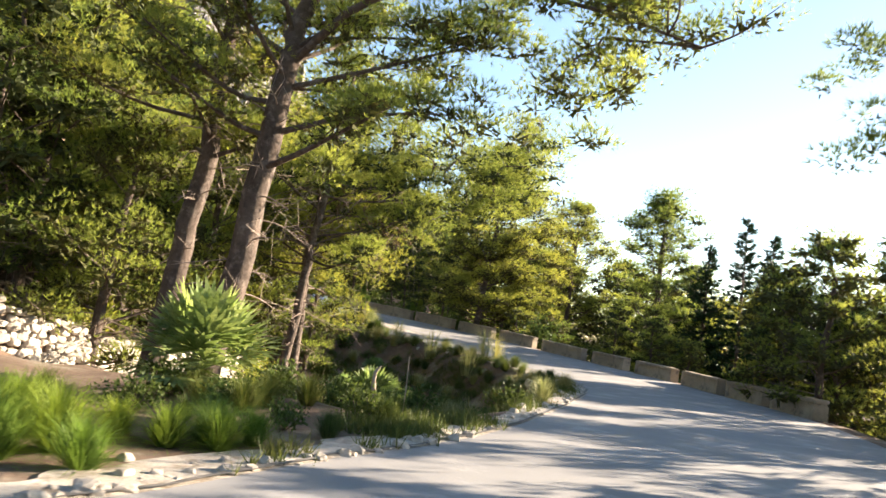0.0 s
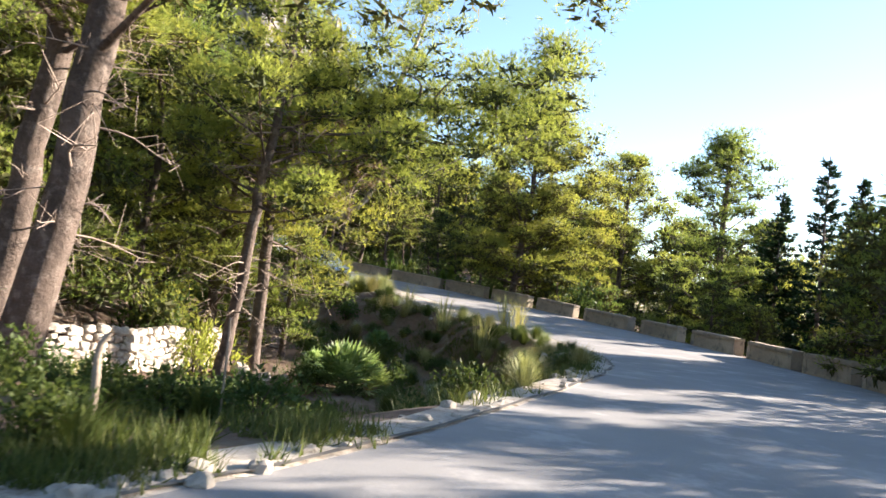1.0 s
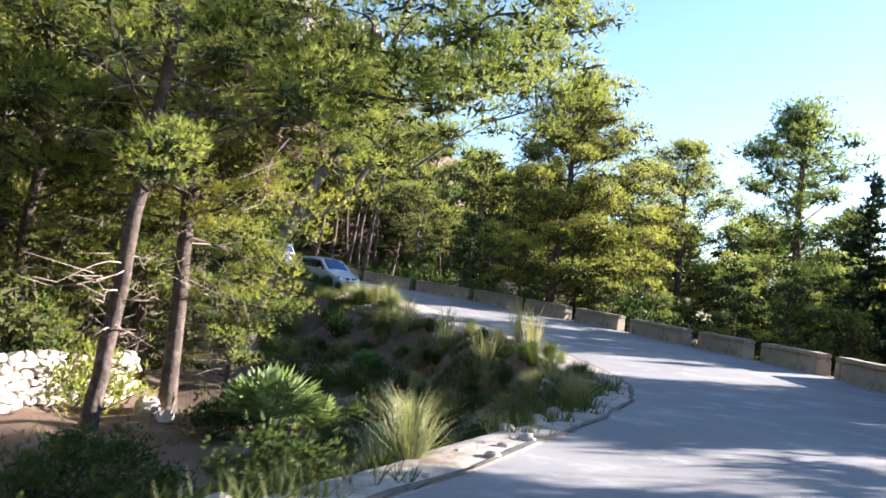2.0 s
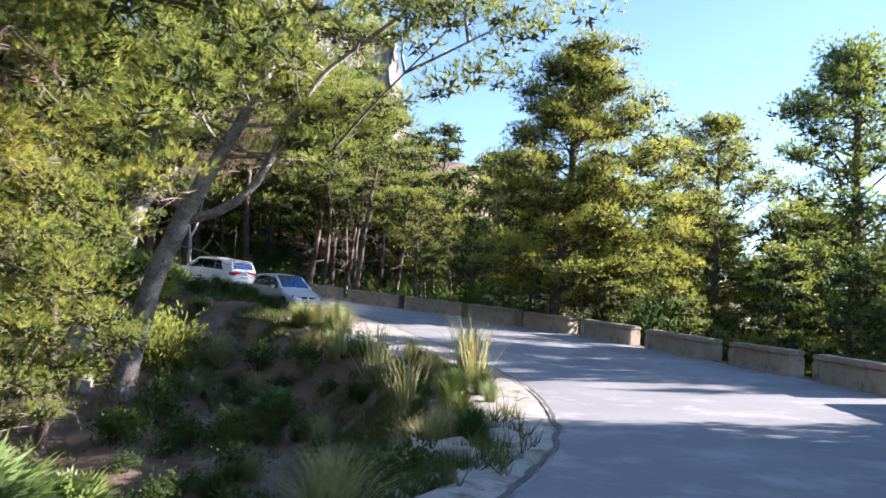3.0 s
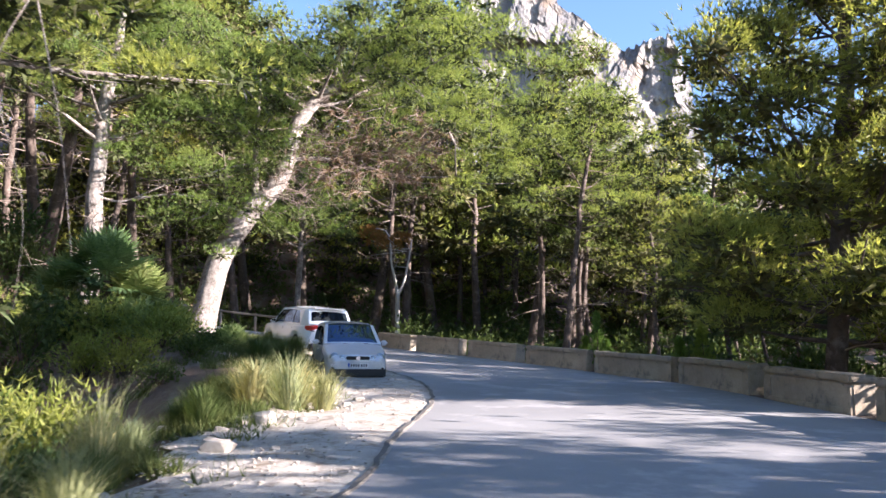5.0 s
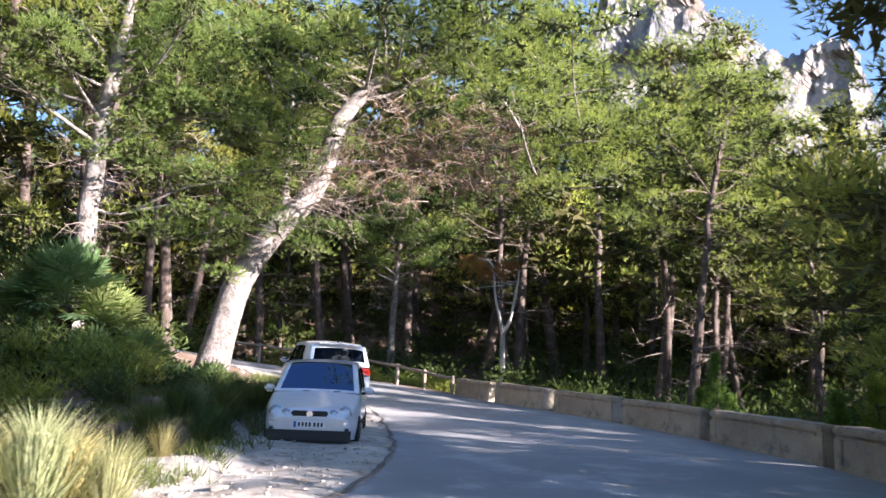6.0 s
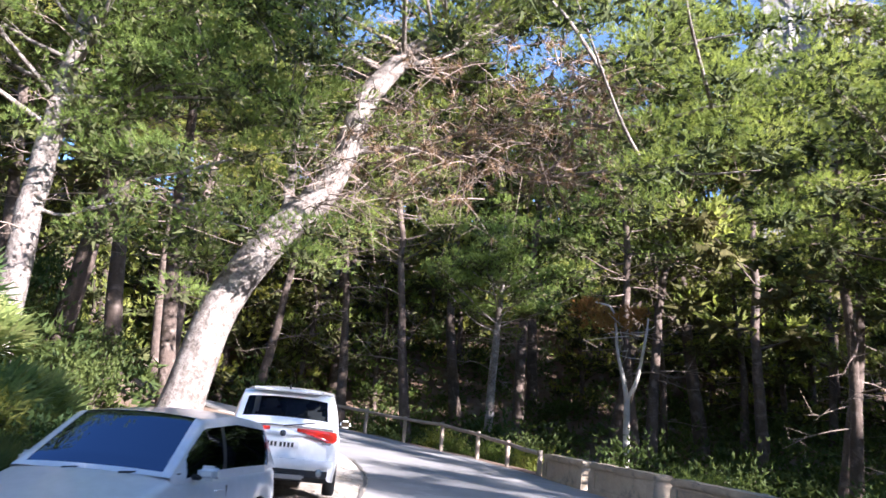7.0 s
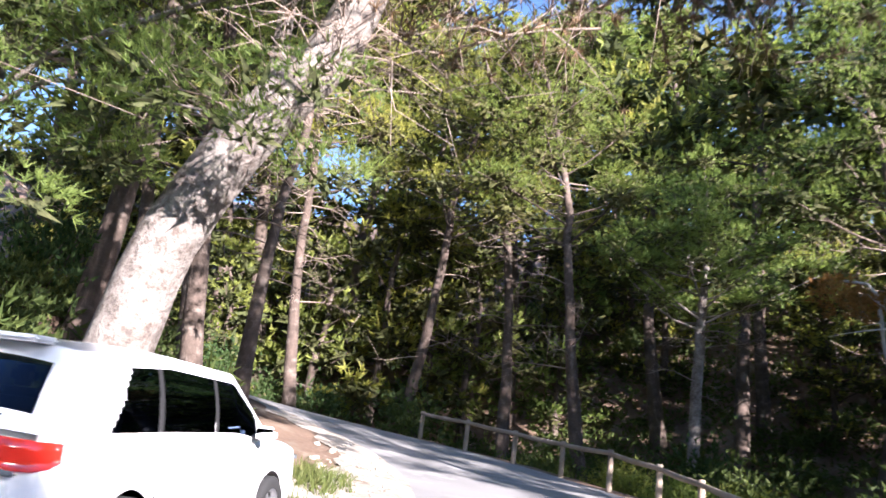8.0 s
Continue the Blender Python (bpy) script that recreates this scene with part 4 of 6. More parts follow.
def wheel(parent, x, y, r, side):
    t = part("wheel", build("tyre", [lathe([(r * 0.66, -0.09), (r * 0.9, -0.1), (r, -0.07), (r, 0.07), (r * 0.9, 0.1), (r * 0.66, 0.09)])]), RUBBER, parent, "black rubber tyre with a silver rim")
    moved(t, Matrix.Translation((x, y, r)) @ Matrix.Rotation(0 if side > 0 else math.pi, 4, "Z"))
    rim = [lathe([(r * 0.67, 0.085), (r * 0.60, 0.075), (r * 0.56, 0.03)])]
    for k in range(10):
        a = k * 2 * math.pi / 10
        c, s2 = math.cos(a), math.sin(a)
        q = lambda rr, w, yy: (rr * c - w * s2, yy, rr * s2 + w * c)
        rim.append(([q(r * 0.12, -0.03, 0.08), q(r * 0.12, 0.03, 0.08), q(r * 0.6, 0.022, 0.06), q(r * 0.6, -0.022, 0.06)], [(0, 1, 2, 3)]))
    rim.append(lathe([(r * 0.6, 0.02), (0.001, 0.02)], 20))
    rim.append(lathe([(r * 0.16, 0.07), (r * 0.15, 0.088), (0.001, 0.09)], 16))
    part("rim", build("rim", rim, False), ALLOY, t, "silver alloy rim")


def car(name, label, paint, L, W, H, axle_f, axle_r, r, belt, hood, wind, roof_f, roof_r, hatch, sill=0.2, pillars=()):
    t = thing(name, label, "car", "parked cars")
    half, hw = L / 2, W / 2
    top = lines((half, hood[0] - 0.2), (half - 0.06, hood[0] - 0.04), (half - 0.25, hood[0]), (wind, hood[1]), (wind - 0.05, belt), (-half + 0.15, belt + 0.02), (-half + 0.03, belt - 0.06), (-half, belt - 0.25))
    wide = lines((half, hw * 0.70), (half - 0.05, hw * 0.80), (half - 0.2, hw * 0.92), (half - 0.6, hw), (-half + 0.6, hw), (-half + 0.2, hw * 0.95), (-half + 0.04, hw * 0.86), (-half, hw * 0.76))
    low = lines((half, sill + 0.16), (half - 0.1, sill + 0.03), (half - 0.5, sill), (-half + 0.5, sill), (-half + 0.1, sill + 0.05), (-half, sill + 0.2))

    def arch(x):
        z = low(x)
        for a in (axle_f, axle_r):
            d = abs(x - a)
            if d < r + 0.05:
                z = max(z, r + math.sqrt((r + 0.05) ** 2 - d * d))
        return z

    def shell(x, v):
        zt, w, zb = soft(top, x, 0.05), soft(wide, x, 0.05), arch(x)
        s0, a = (1 if v >= 0 else -1), abs(v)
        if a < 0.42:
            u = a / 0.42
            return (x, s0 * w * 0.86 * u, zt + 0.035 * (1 - u * u))
        if a < 0.55:
            u = (a - 0.42) / 0.13
            return (x, s0 * w * (0.86 + 0.11 * math.sin(u * 1.57)), zt - 0.07 * (1 - math.cos(u * 1.57)))
        u = (a - 0.55) / 0.45
        z = zt - 0.07 + (zb - zt + 0.07) * u
        bulge = 0.97 + 0.03 * math.sin(min(1, u * 1.25) * math.pi) - 0.05 * max(0, u - 0.75) * 4 * 0.4
        return (x, s0 * w * bulge, z)

    us = np.concatenate([np.linspace(half, half - 0.3, 8), np.linspace(half - 0.34, -half + 0.34, 74), np.linspace(-half + 0.3, -half, 8)])
    vs = np.concatenate([np.linspace(-1, -0.55, 9), np.linspace(-0.53, -0.42, 5), np.linspace(-0.36, 0.36, 9), np.linspace(0.42, 0.53, 5), np.linspace(0.55, 1, 9)])
    body = part("body", build("body", [sheet(shell, us, vs)]), paint, t)
    for end, sgn in ((half, 1), (-half, -1)):
        ring = np.array([shell(end, v) for v in vs])
        c = ring.mean(0) + [sgn * 0.015, 0, 0]
        me = build("end_panel", [(np.vstack([ring, c[None]]), [(i, i + 1, len(ring)) if sgn > 0 else (i + 1, i, len(ring)) for i in range(len(ring) - 1)] + [(len(ring) - 1, 0, len(ring)) if sgn > 0 else (0, len(ring) - 1, len(ring))])])
        part("front_panel" if sgn > 0 else "rear_panel", me, paint, body)
    under = part("underbody", box_bm(L - 0.5, W - 0.25, 0.16, 0.03, (0, 0, sill + 0.08)), DARK_PLASTIC, t)
    for a in (axle_f, axle_r):
        part("wheel_well", box_bm(2 * r + 0.1, W - 0.12, 0.2, 0.04, (a, 0, r + 0.2)), DARK_PLASTIC, under)
    # cabin
    rz = lines((wind + 0.02, hood[1]), (roof_f, H - 0.05), ((roof_f + roof_r) / 2, H), (roof_r, H - 0.07), (hatch, belt + 0.02))
    base_w, roof_w = hw * 0.95, hw * 0.79

    def cabin(x, v, out=0.0):
        z = max(belt, soft(rz, x, 0.05) if x < wind - 0.03 else float(rz(x)))
        k = (z - belt) / (H - belt)
        wr = base_w + (roof_w - base_w) * k
        if x < hatch + 0.5:
            wr -= 0.06 * (1 - (x - hatch) / 0.5)
        s0, a = (1 if v >= 0 else -1), abs(v)
        wb = base_w - (0.10 * (1 - (x - hatch) / 0.5) if x < hatch + 0.5 else 0)
        if a < 0.6:
            u = a / 0.6
            return (x, s0 * wr * u, z + 0.045 * (1 - u**2.4) * min(1, k * 4) + out)
        u = (a - 0.6) / 0.4
        return (x, s0 * (wr + (wb - wr) * u + 0.03 * math.sin(u * math.pi) * k + out), z + (belt - 0.02 - z) * u)

    def zone(x, v):
        """Which pane a spot of the cabin belongs to."""
        a, z = abs(v), float(rz(x))
        if a < 0.545 and roof_f - 0.02 < x < wind - 0.03:
            return "windscreen"
        if a < 0.53 and hatch + 0.06 < x < roof_r - 0.06:
            return "rear_window"
        if a > 0.66 and a < 0.95:
            zz = z + (belt - z) * (a - 0.6) / 0.4
            if z - belt > 0.2 and zz < z - 0.05 and hatch + (0.62 + (0.95 - a) * 0.9 if L > 4.4 else 0.3) < x < wind - 0.28:
                if any(abs(x - p) < 0.035 for p in pillars):
                    return "pillar"
                k = sum(x < p for p in pillars)
                return ("left" if v > 0 else "right") + "_window_" + str(k)
        return ""

    us = np.linspace(wind + 0.02, hatch, 110)
    vs = np.concatenate([np.linspace(-1, -0.6, 15), np.linspace(-0.575, 0.575, 24), np.linspace(0.6, 1, 15)])
    cab = part("cabin", build("cabin", [sheet(cabin, us, vs, lambda x, v: not zone(x, v))]), paint, t)
    mid = [[zone((us[i] + us[i + 1]) / 2, (vs[j] + vs[j + 1]) / 2) for j in range(len(vs) - 1)] for i in range(len(us) - 1)]
    for z in sorted({z for row in mid for z in row if z}):
        if z == "pillar":
            part("pillar", build("pillar", [sheet(lambda x, v: cabin(x, v, -0.002), us, vs, lambda x, v: zone(x, v) == z)]), DARK_PLASTIC, cab, "black window pillars")
            continue
        pane = part("window" if "window_" in z else z, build("pane", [sheet(lambda x, v: cabin(x, v, -0.006), us, vs, lambda x, v: zone(x, v) == z)]), CAR_GLASS, cab, "dark reflecting glass")
        pane.visible_shadow = False
    # inside
    part("cabin_floor", box_bm(wind - hatch - 0.5, W * 0.8, 0.05, 0.01, ((wind + hatch) / 2, 0, belt - 0.12)), DARK_PLASTIC, t)
    part("dashboard", box_bm(0.4, W * 0.78, 0.14, 0.05, (wind - 0.4, 0, belt - 0.05)), DARK_PLASTIC, t)
    for x in (wind - 1.25, wind - 2.05):
        for y in (-0.37, 0.37):
            seat = part("seat", box_bm(0.16, 0.46, 0.5, 0.07, (x, y, belt + 0.02)), FABRIC, t, "grey cloth seat back")
            part("headrest", box_bm(0.1, 0.24, 0.16, 0.045, (x - 0.02, y, belt + 0.36)), FABRIC, seat)
    for x, y, sd in ((axle_f, hw - 0.1, 1), (axle_f, -hw + 0.1, -1), (axle_r, hw - 0.1, 1), (axle_r, -hw + 0.1, -1)):
        wheel(t, x, y, r, sd)
    for sd in (1, -1):
        m = part("wing_mirror", box_bm(0.11, 0.2, 0.14, 0.045, (wind - 0.42, sd * (hw + 0.1), belt + 0.07), 3), paint, t)
        part("mirror_foot", box_bm(0.06, 0.1, 0.05, 0.015, (wind - 0.4, sd * (hw + 0.0), belt + 0.03)), DARK_PLASTIC, m)
        part("mirror_glass", box_bm(0.006, 0.16, 0.1, 0.002, (wind - 0.478, sd * (hw + 0.1), belt + 0.07)), MIRROR, m)
        for k, p in enumerate(pillars[:2]):
            part("door_handle", box_bm(0.2, 0.03, 0.035, 0.012, (p + 0.16, sd * (hw * 0.985), belt - 0.13)), paint, body)
            part("door_gap", box_bm(0.008, 0.012, belt - sill - 0.22, 0.0, (p - 0.02, sd * hw * 0.983, (belt + sill) / 2 + 0.02)), DARK_PLASTIC, body)
        part("side_trim", box_bm(axle_f - axle_r - 2 * r - 0.2, 0.025, 0.05, 0.01, ((axle_f + axle_r) / 2, sd * (hw - 0.005), sill + 0.26)), DARK_PLASTIC if W < 1.7 else paint, body)
    return t, body, shell


def disc_x(radius, x, y, z, depth, sgn, bulge=0.0, sides=24):
    """A round lamp or badge that faces along x."""
    rows = [(radius, 0), (radius, depth), (radius * 0.85, depth + bulge * 0.5), (radius * 0.45, depth + bulge * 0.9), (0.001, depth + bulge)]
    v, f = lathe(rows, sides)
    v = np.stack([v[:, 1] * sgn, v[:, 0] * sgn, v[:, 2]], 1) + [x, y, z]
    return v, f[:, ::-1]


def plate(parent, x, y, z, sgn, tilt=0):
    p = part("number_plate", box_bm(0.012, 0.52, 0.11, 0.004, (0, 0, 0)), WHITE_PLATE, parent, "white number plate with a blue end")
    moved(p, Matrix.Translation((x, y, z)) @ Matrix.Rotation(tilt, 4, "Y"))
    part("plate_end", box_bm(0.006, 0.045, 0.1, 0, (sgn * 0.007, 0.235 if sgn < 0 else -0.235, 0)), BLUE, p)
    for k in range(7):
        part("plate_bar", box_bm(0.006, 0.036, 0.07, 0, (sgn * 0.007, -0.165 + k * 0.06 + (0.02 if k > 3 else 0), 0)), DARK_PLASTIC, p)


def hatchback():
    t, body, sh = car("hatchback_car", "small silver-white hatchback parked half on the gravel", SILVER, 3.9, 1.65, 1.52, 1.17, -1.29, 0.30, 0.93, (0.74, 0.97), 0.92, 0.2, -1.45, -1.86, 0.2, (-0.22,))
    for sd in (1, -1):
        for rad, y, z, xx in ((0.115, 0.585, 0.66, 1.80), (0.085, 0.40, 0.635, 1.865)):
            lamp = part("headlight", build("headlight", [disc_x(rad + 0.014, xx - 0.1, sd * y, z, 0.115, 1)]), ALLOY, body, "round headlight")
            part("headlight_lens", build("headlight_lens", [disc_x(rad, xx, sd * y, z, 0.022, 1, 0.028)]), LENS, lamp, "clear round lens")
            part("headlight_bulb", build("headlight_bulb", [disc_x(rad * 0.42, xx, sd * y, z, 0.03, 1, 0.025)]), CHROME, lamp)
        fog = part("fog_lamp", build("fog_lamp", [disc_x(0.05, 1.86, sd * 0.56, 0.32, 0.05, 1, 0.015)]), LENS, body, "small round fog lamp")
    part("grille", box_bm(0.06, 0.62, 0.105, 0.02, (1.918, 0, 0.645)), DARK_PLASTIC, body, "black grille")
    for k in range(3):
        part("grille_bar", box_bm(0.012, 0.58, 0.012, 0.003, (1.95, 0, 0.615 + k * 0.03)), RUBBER, body)
    part("badge", build("badge", [disc_x(0.058, 1.945, 0, 0.65, 0.02, 1)]), CHROME, body, "round chrome badge")
    bum = part("front_bumper", box_bm(0.12, 1.36, 0.16, 0.05, (1.90, 0, 0.47), 4), SILVER, body)
    part("bumper_strip", box_bm(0.04, 1.30, 0.025, 0.01, (1.955, 0, 0.55)), SILVER, bum)
    part("air_intake", box_bm(0.10, 1.42, 0.24, 0.04, (1.925, 0, 0.30)), DARK_PLASTIC, bum, "black lower air intake")
    plate(bum, 1.966, 0, 0.475, 1)
    for y in (0.3, -0.25):
        part("wiper", build("wiper", [tube([(0.98, y, 0.985), (0.86, y + 0.22, 1.0), (0.80, y + 0.5, 1.0)], [0.012, 0.009, 0.006], 5)]), DARK_PLASTIC, body)
    part("sticker", box_bm(0.004, 0.09, 0.09, 0, (0.70, -0.52, 1.10)), WHITE_PLATE, body)
    return t


def suv():
    t, body, sh = car("suv_car", "white SUV parked on the inside of the bend", WHITE, 4.66, 1.80, 1.68, 1.38, -1.29, 0.35, 1.06, (0.98, 1.10), 1.12, 0.35, -2.0, -2.27, 0.26, (-0.05, -0.98))
    for sd in (1, -1):
        def side(x):
            v = min((abs(sh(x, v)[2] - 1.0), v) for v in np.linspace(0.45, 0.9, 60))[1]
            return abs(sh(x, v)[1])
        st = [(-2.40, 0.30, 1.035, 1.09), (-2.40, 0.48, 0.985, 1.09), (-2.395, 0.64, 0.935, 1.085), (-2.37, side(-2.30) + 0.02, 0.905, 1.08), (-2.27, side(-2.25) + 0.03, 0.90, 1.07), (-2.17, side(-2.18) + 0.016, 0.915, 1.065), (-2.10, side(-2.10) + 0.014, 0.95, 1.06)]
        lv = np.array([(x, sd * y, z) for x, y, lo, hi in st for z in (lo, (lo * 2 + hi) / 3, (lo + 2 * hi) / 3, hi)])
        lv = np.concatenate([lv, lv + [0.09, -sd * 0.09, 0]])
        n = len(st) * 4
        lf = [(4 * i + j, 4 * i + 4 + j, 4 * i + 5 + j, 4 * i + 1 + j) for i in range(len(st) - 1) for j in range(3)]
        lf += [(4 * i + j, 4 * i + 4 + j, n + 4 * i + 4 + j, n + 4 * i + j) for i in range(len(st) - 1) for j in (0, 3)] + [(j, j + 1, n + j + 1, n + j) for j in range(3)] + [(n - 4 + j, n - 3 + j, 2 * n - 3 + j, 2 * n - 4 + j) for j in range(3)]
        light = part("tail_light", build("tail_light", [(lv, np.array(lf) if sd > 0 else np.array(lf)[:, ::-1])]), RED, body, "red tapered tail light")
        part("reverse_lamp", box_bm(0.03, 0.16, 0.035, 0.012, (-2.375, sd * 0.68, 0.893)), LENS, light, "clear reverse lamp")
        part("fog_reflector", build("fog_reflector", [disc_x(0.07, -2.29, sd * 0.62, 0.43, 0.05, -1, 0.015)]), LENS, body, "round bumper lamp")
        part("front_lamp", box_bm(0.2, 0.42, 0.14, 0.05, (2.17, sd * 0.60, 0.86), 3), LENS, body)
    bum = part("rear_bumper", box_bm(0.18, 1.62, 0.22, 0.06, (-2.29, 0, 0.58), 4), WHITE, body)
    part("bumper_guard", box_bm(0.16, 1.5, 0.2, 0.05, (-2.27, 0, 0.42), 3), DARK_PLASTIC, bum, "black lower bumper")
    part("skid_plate", box_bm(0.1, 0.8, 0.1, 0.03, (-2.33, 0, 0.37)), ALLOY, bum, "silver skid plate")
    part("chrome_strip", box_bm(0.04, 0.74, 0.05, 0.015, (-2.345, 0, 0.995)), WHITE, body)
    part("badge", build("badge", [disc_x(0.05, -2.36, 0, 1.0, 0.012, -1)]), CHROME, body, "chrome badge")
    plate(bum, -2.345, 0, 0.83, -1)
    part("spoiler", box_bm(0.22, 1.12, 0.045, 0.018, (-2.06, 0, 1.655)), WHITE, t)
    part("rear_wiper", build("rear_wiper", [tube([(-2.30, 0.0, 1.11), (-2.26, -0.3, 1.16), (-2.24, -0.5, 1.2)], [0.012, 0.01, 0.006], 5)]), DARK_PLASTIC, body)
    part("antenna", build("antenna", [tube([(-1.8, 0, 1.68), (-1.95, 0, 1.76)], [0.02, 0.008], 6)]), DARK_PLASTIC, t)
    return t


hb = hatchback()
hb.matrix_basis = Matrix.Translation((-8.45, 48.85, 1.47)) @ pose(0, 0, 0, 0, 4.4, -34) @ Matrix.Scale(1.03 / K, 4)
sv = suv()
sv.matrix_basis = Matrix.Translation((-13.38, 51.5, 2.22)) @ pose(0, 0, 0, 0, -5.2, 162) @ Matrix.Scale(1 / K, 4)


# ---- undergrowth ----
def shrub(seed, r, h, leaf_len, leaf_wide, n, mat, label):
    g = np.random.default_rng(seed)
    t = thing("shrub", label, "shrub", "shrubs of the undergrowth")
    stems, c, a = [], [], []
    for k in range(12):
        w, e = g.uniform(0, 6.28), g.uniform(0.3, 1.45)
        d = np.array([np.cos(w) * np.cos(e), np.sin(w) * np.cos(e), np.sin(e)]) * [r, r, h] * g.uniform(0.7, 1.0)
        stems.append(tube(smooth_path([(0, 0, -0.1), d * 0.5 + g.normal(0, 0.08, 3), d], 4), np.linspace(0.022, 0.006, 4), 3))
        m = n // 12
        u = g.uniform(0.35, 1.0, (m, 1)) ** 0.6
        q = d * u + g.normal(0, 1, (m, 3)) * [r * 0.24, r * 0.24, h * 0.17]
        c.append(q), a.append(d / np.linalg.norm(d) + g.normal(0, 0.4, (m, 3)) + [0, 0, 0.2])
    part("stem", build("stem", stems), BARK, t)["kind"] = "stuff"
    c = np.concatenate(c)
    c[:, 2] = np.abs(c[:, 2]) + 0.03
    part("foliage", build("foliage", [blades(g, c, np.concatenate(a), 3, leaf_len, leaf_wide, 0.6)], False), mat, t)["kind"] = "stuff"
    return t


SHRUBS = [shrub(1, 1.0, 1.3, 0.15, 0.07, 470, SHRUB, "dark green mastic shrub among the grass"), shrub(2, 0.8, 0.8, 0.115, 0.06, 420, SHRUB, "low green shrub beside the road"),
          shrub(3, 1.3, 2.2, 0.17, 0.07, 680, SHRUB, "tall dark green shrub under the pines"), shrub(4, 0.9, 1.0, 0.16, 0.034, 700, NEEDLES, "bright yellow-green young pine shrub")]
for k, o in enumerate(SHRUBS):
    o.matrix_basis = pose(-12 - 4 * k, -27, gz(-12 - 4 * k, -27))


def put(ob, x, y, size=1.0, turn=0.0, z=None):
    return copy_thing(ob, Matrix.Translation((x, y, gz(x, y) if z is None else z)) @ Matrix.Rotation(turn, 4, "Z") @ Matrix.Diagonal((size, size, size, 1)))


def fan_palm(seed, fronds, reach, trunk, label):
    """A dwarf fan palm: stalks that carry folded fans of narrow leaflets."""
    g = np.random.default_rng(seed)
    t = thing("fan_palm", label, "fan palm", "fan palms beside the road")
    if trunk > 0:
        part("trunk", build("trunk", [tube([(0, 0, -0.2), (0.03, 0, trunk * 0.6), (0, 0.02, trunk)], [0.15, 0.17, 0.14], 9)]), BARK, t, "short fibrous trunk")
    sv_, fv = [], []
    for k in range(fronds):
        w, e = k * 2.4 + g.normal(0, 0.2), np.interp(k / fronds, [0, 1], [1.35, -0.25 if trunk else 0.15]) + g.normal(0, 0.12)
        d = np.array([np.cos(w) * np.cos(e), np.sin(w) * np.cos(e), np.sin(e)])
        stalk = reach * g.uniform(0.45, 0.62)
        p0, p1 = np.array([0, 0, trunk]), np.array([0, 0, trunk]) + d * stalk
        sv_.append(tube([p0, (p0 + p1) / 2 + [0, 0, 0.03], p1], [0.012, 0.010, 0.008], 4))
        side = np.cross(d, [0, 0, 1.0])
        side /= np.linalg.norm(side) + 1e-6
        nrm = np.cross(side, d)
        for j in range(17):
            a = (j - 8) / 8 * 1.75
            b = d * np.cos(a) + side * np.sin(a) + nrm * 0.12 * np.cos(a * 2)
            ln = reach * 0.5 * (0.75 + 0.25 * np.cos(a)) * g.uniform(0.85, 1.1)
            wd = np.cross(b, nrm)
            wd /= np.linalg.norm(wd) + 1e-6
            m = p1 + b * ln * 0.55 + nrm * 0.02 * (-1) ** j
            tip = p1 + b * ln + [0, 0, -0.10 * ln]
            x = 0.038 * reach
            fv.append(np.array([p1 - wd * 0.004, p1 + wd * 0.004, m + wd * x, m - wd * x, tip]))
    part("stalk", build("stalk", sv_), PALM, t)["kind"] = "stuff"
    n = len(fv)
    v = np.concatenate(fv)
    i = np.arange(n)[:, None] * 5
    part("frond", build("frond", [(v, np.concatenate([i + [0, 1, 2], i + [0, 2, 3], i + [3, 2, 4]]))], False), PALM, t, "stiff grey-green fan leaves")["kind"] = "stuff"
    return t


FANS = [fan_palm(1, 34, 1.1, 0.0, "low grey-green fan palm growing among grass"), fan_palm(2, 38, 1.55, 1.3, "tall fan palm with a fibrous trunk under the pines")]
for k, o in enumerate(FANS):
    o.matrix_basis = pose(-30 - 4 * k, -27, gz(-30 - 4 * k, -27))
for x, y, s0, a in ((-2.1, 27.6, 1.25, 0.3), (-3.1, 28.6, 0.8, 1.1), (-1.6, 28.9, 0.7, 2.0), (-2.9, 37.3, 0.7, 2), (-13.2, 48.6, 0.8, 0.6)):
    put(FANS[0], x, y, s0, a)
for x, y, k, s0, a in ((-15.4, 45.9, 1, 1.05, 0.2), (-15.0, 46.6, 1, 0.8, 1.4), (-14.6, 47.0, 0, 1.3, 2.2), (-14.2, 46.3, 0, 1.15, 3.0), (-15.3, 47.7, 0, 1.2, 4.1), (-16.2, 45.2, 1, 0.85, 5.0)):
    put(FANS[k], x, y, s0, a)
put(FANS[1], -3.5, 13.0, 0.86, 0.5, z=-0.55)


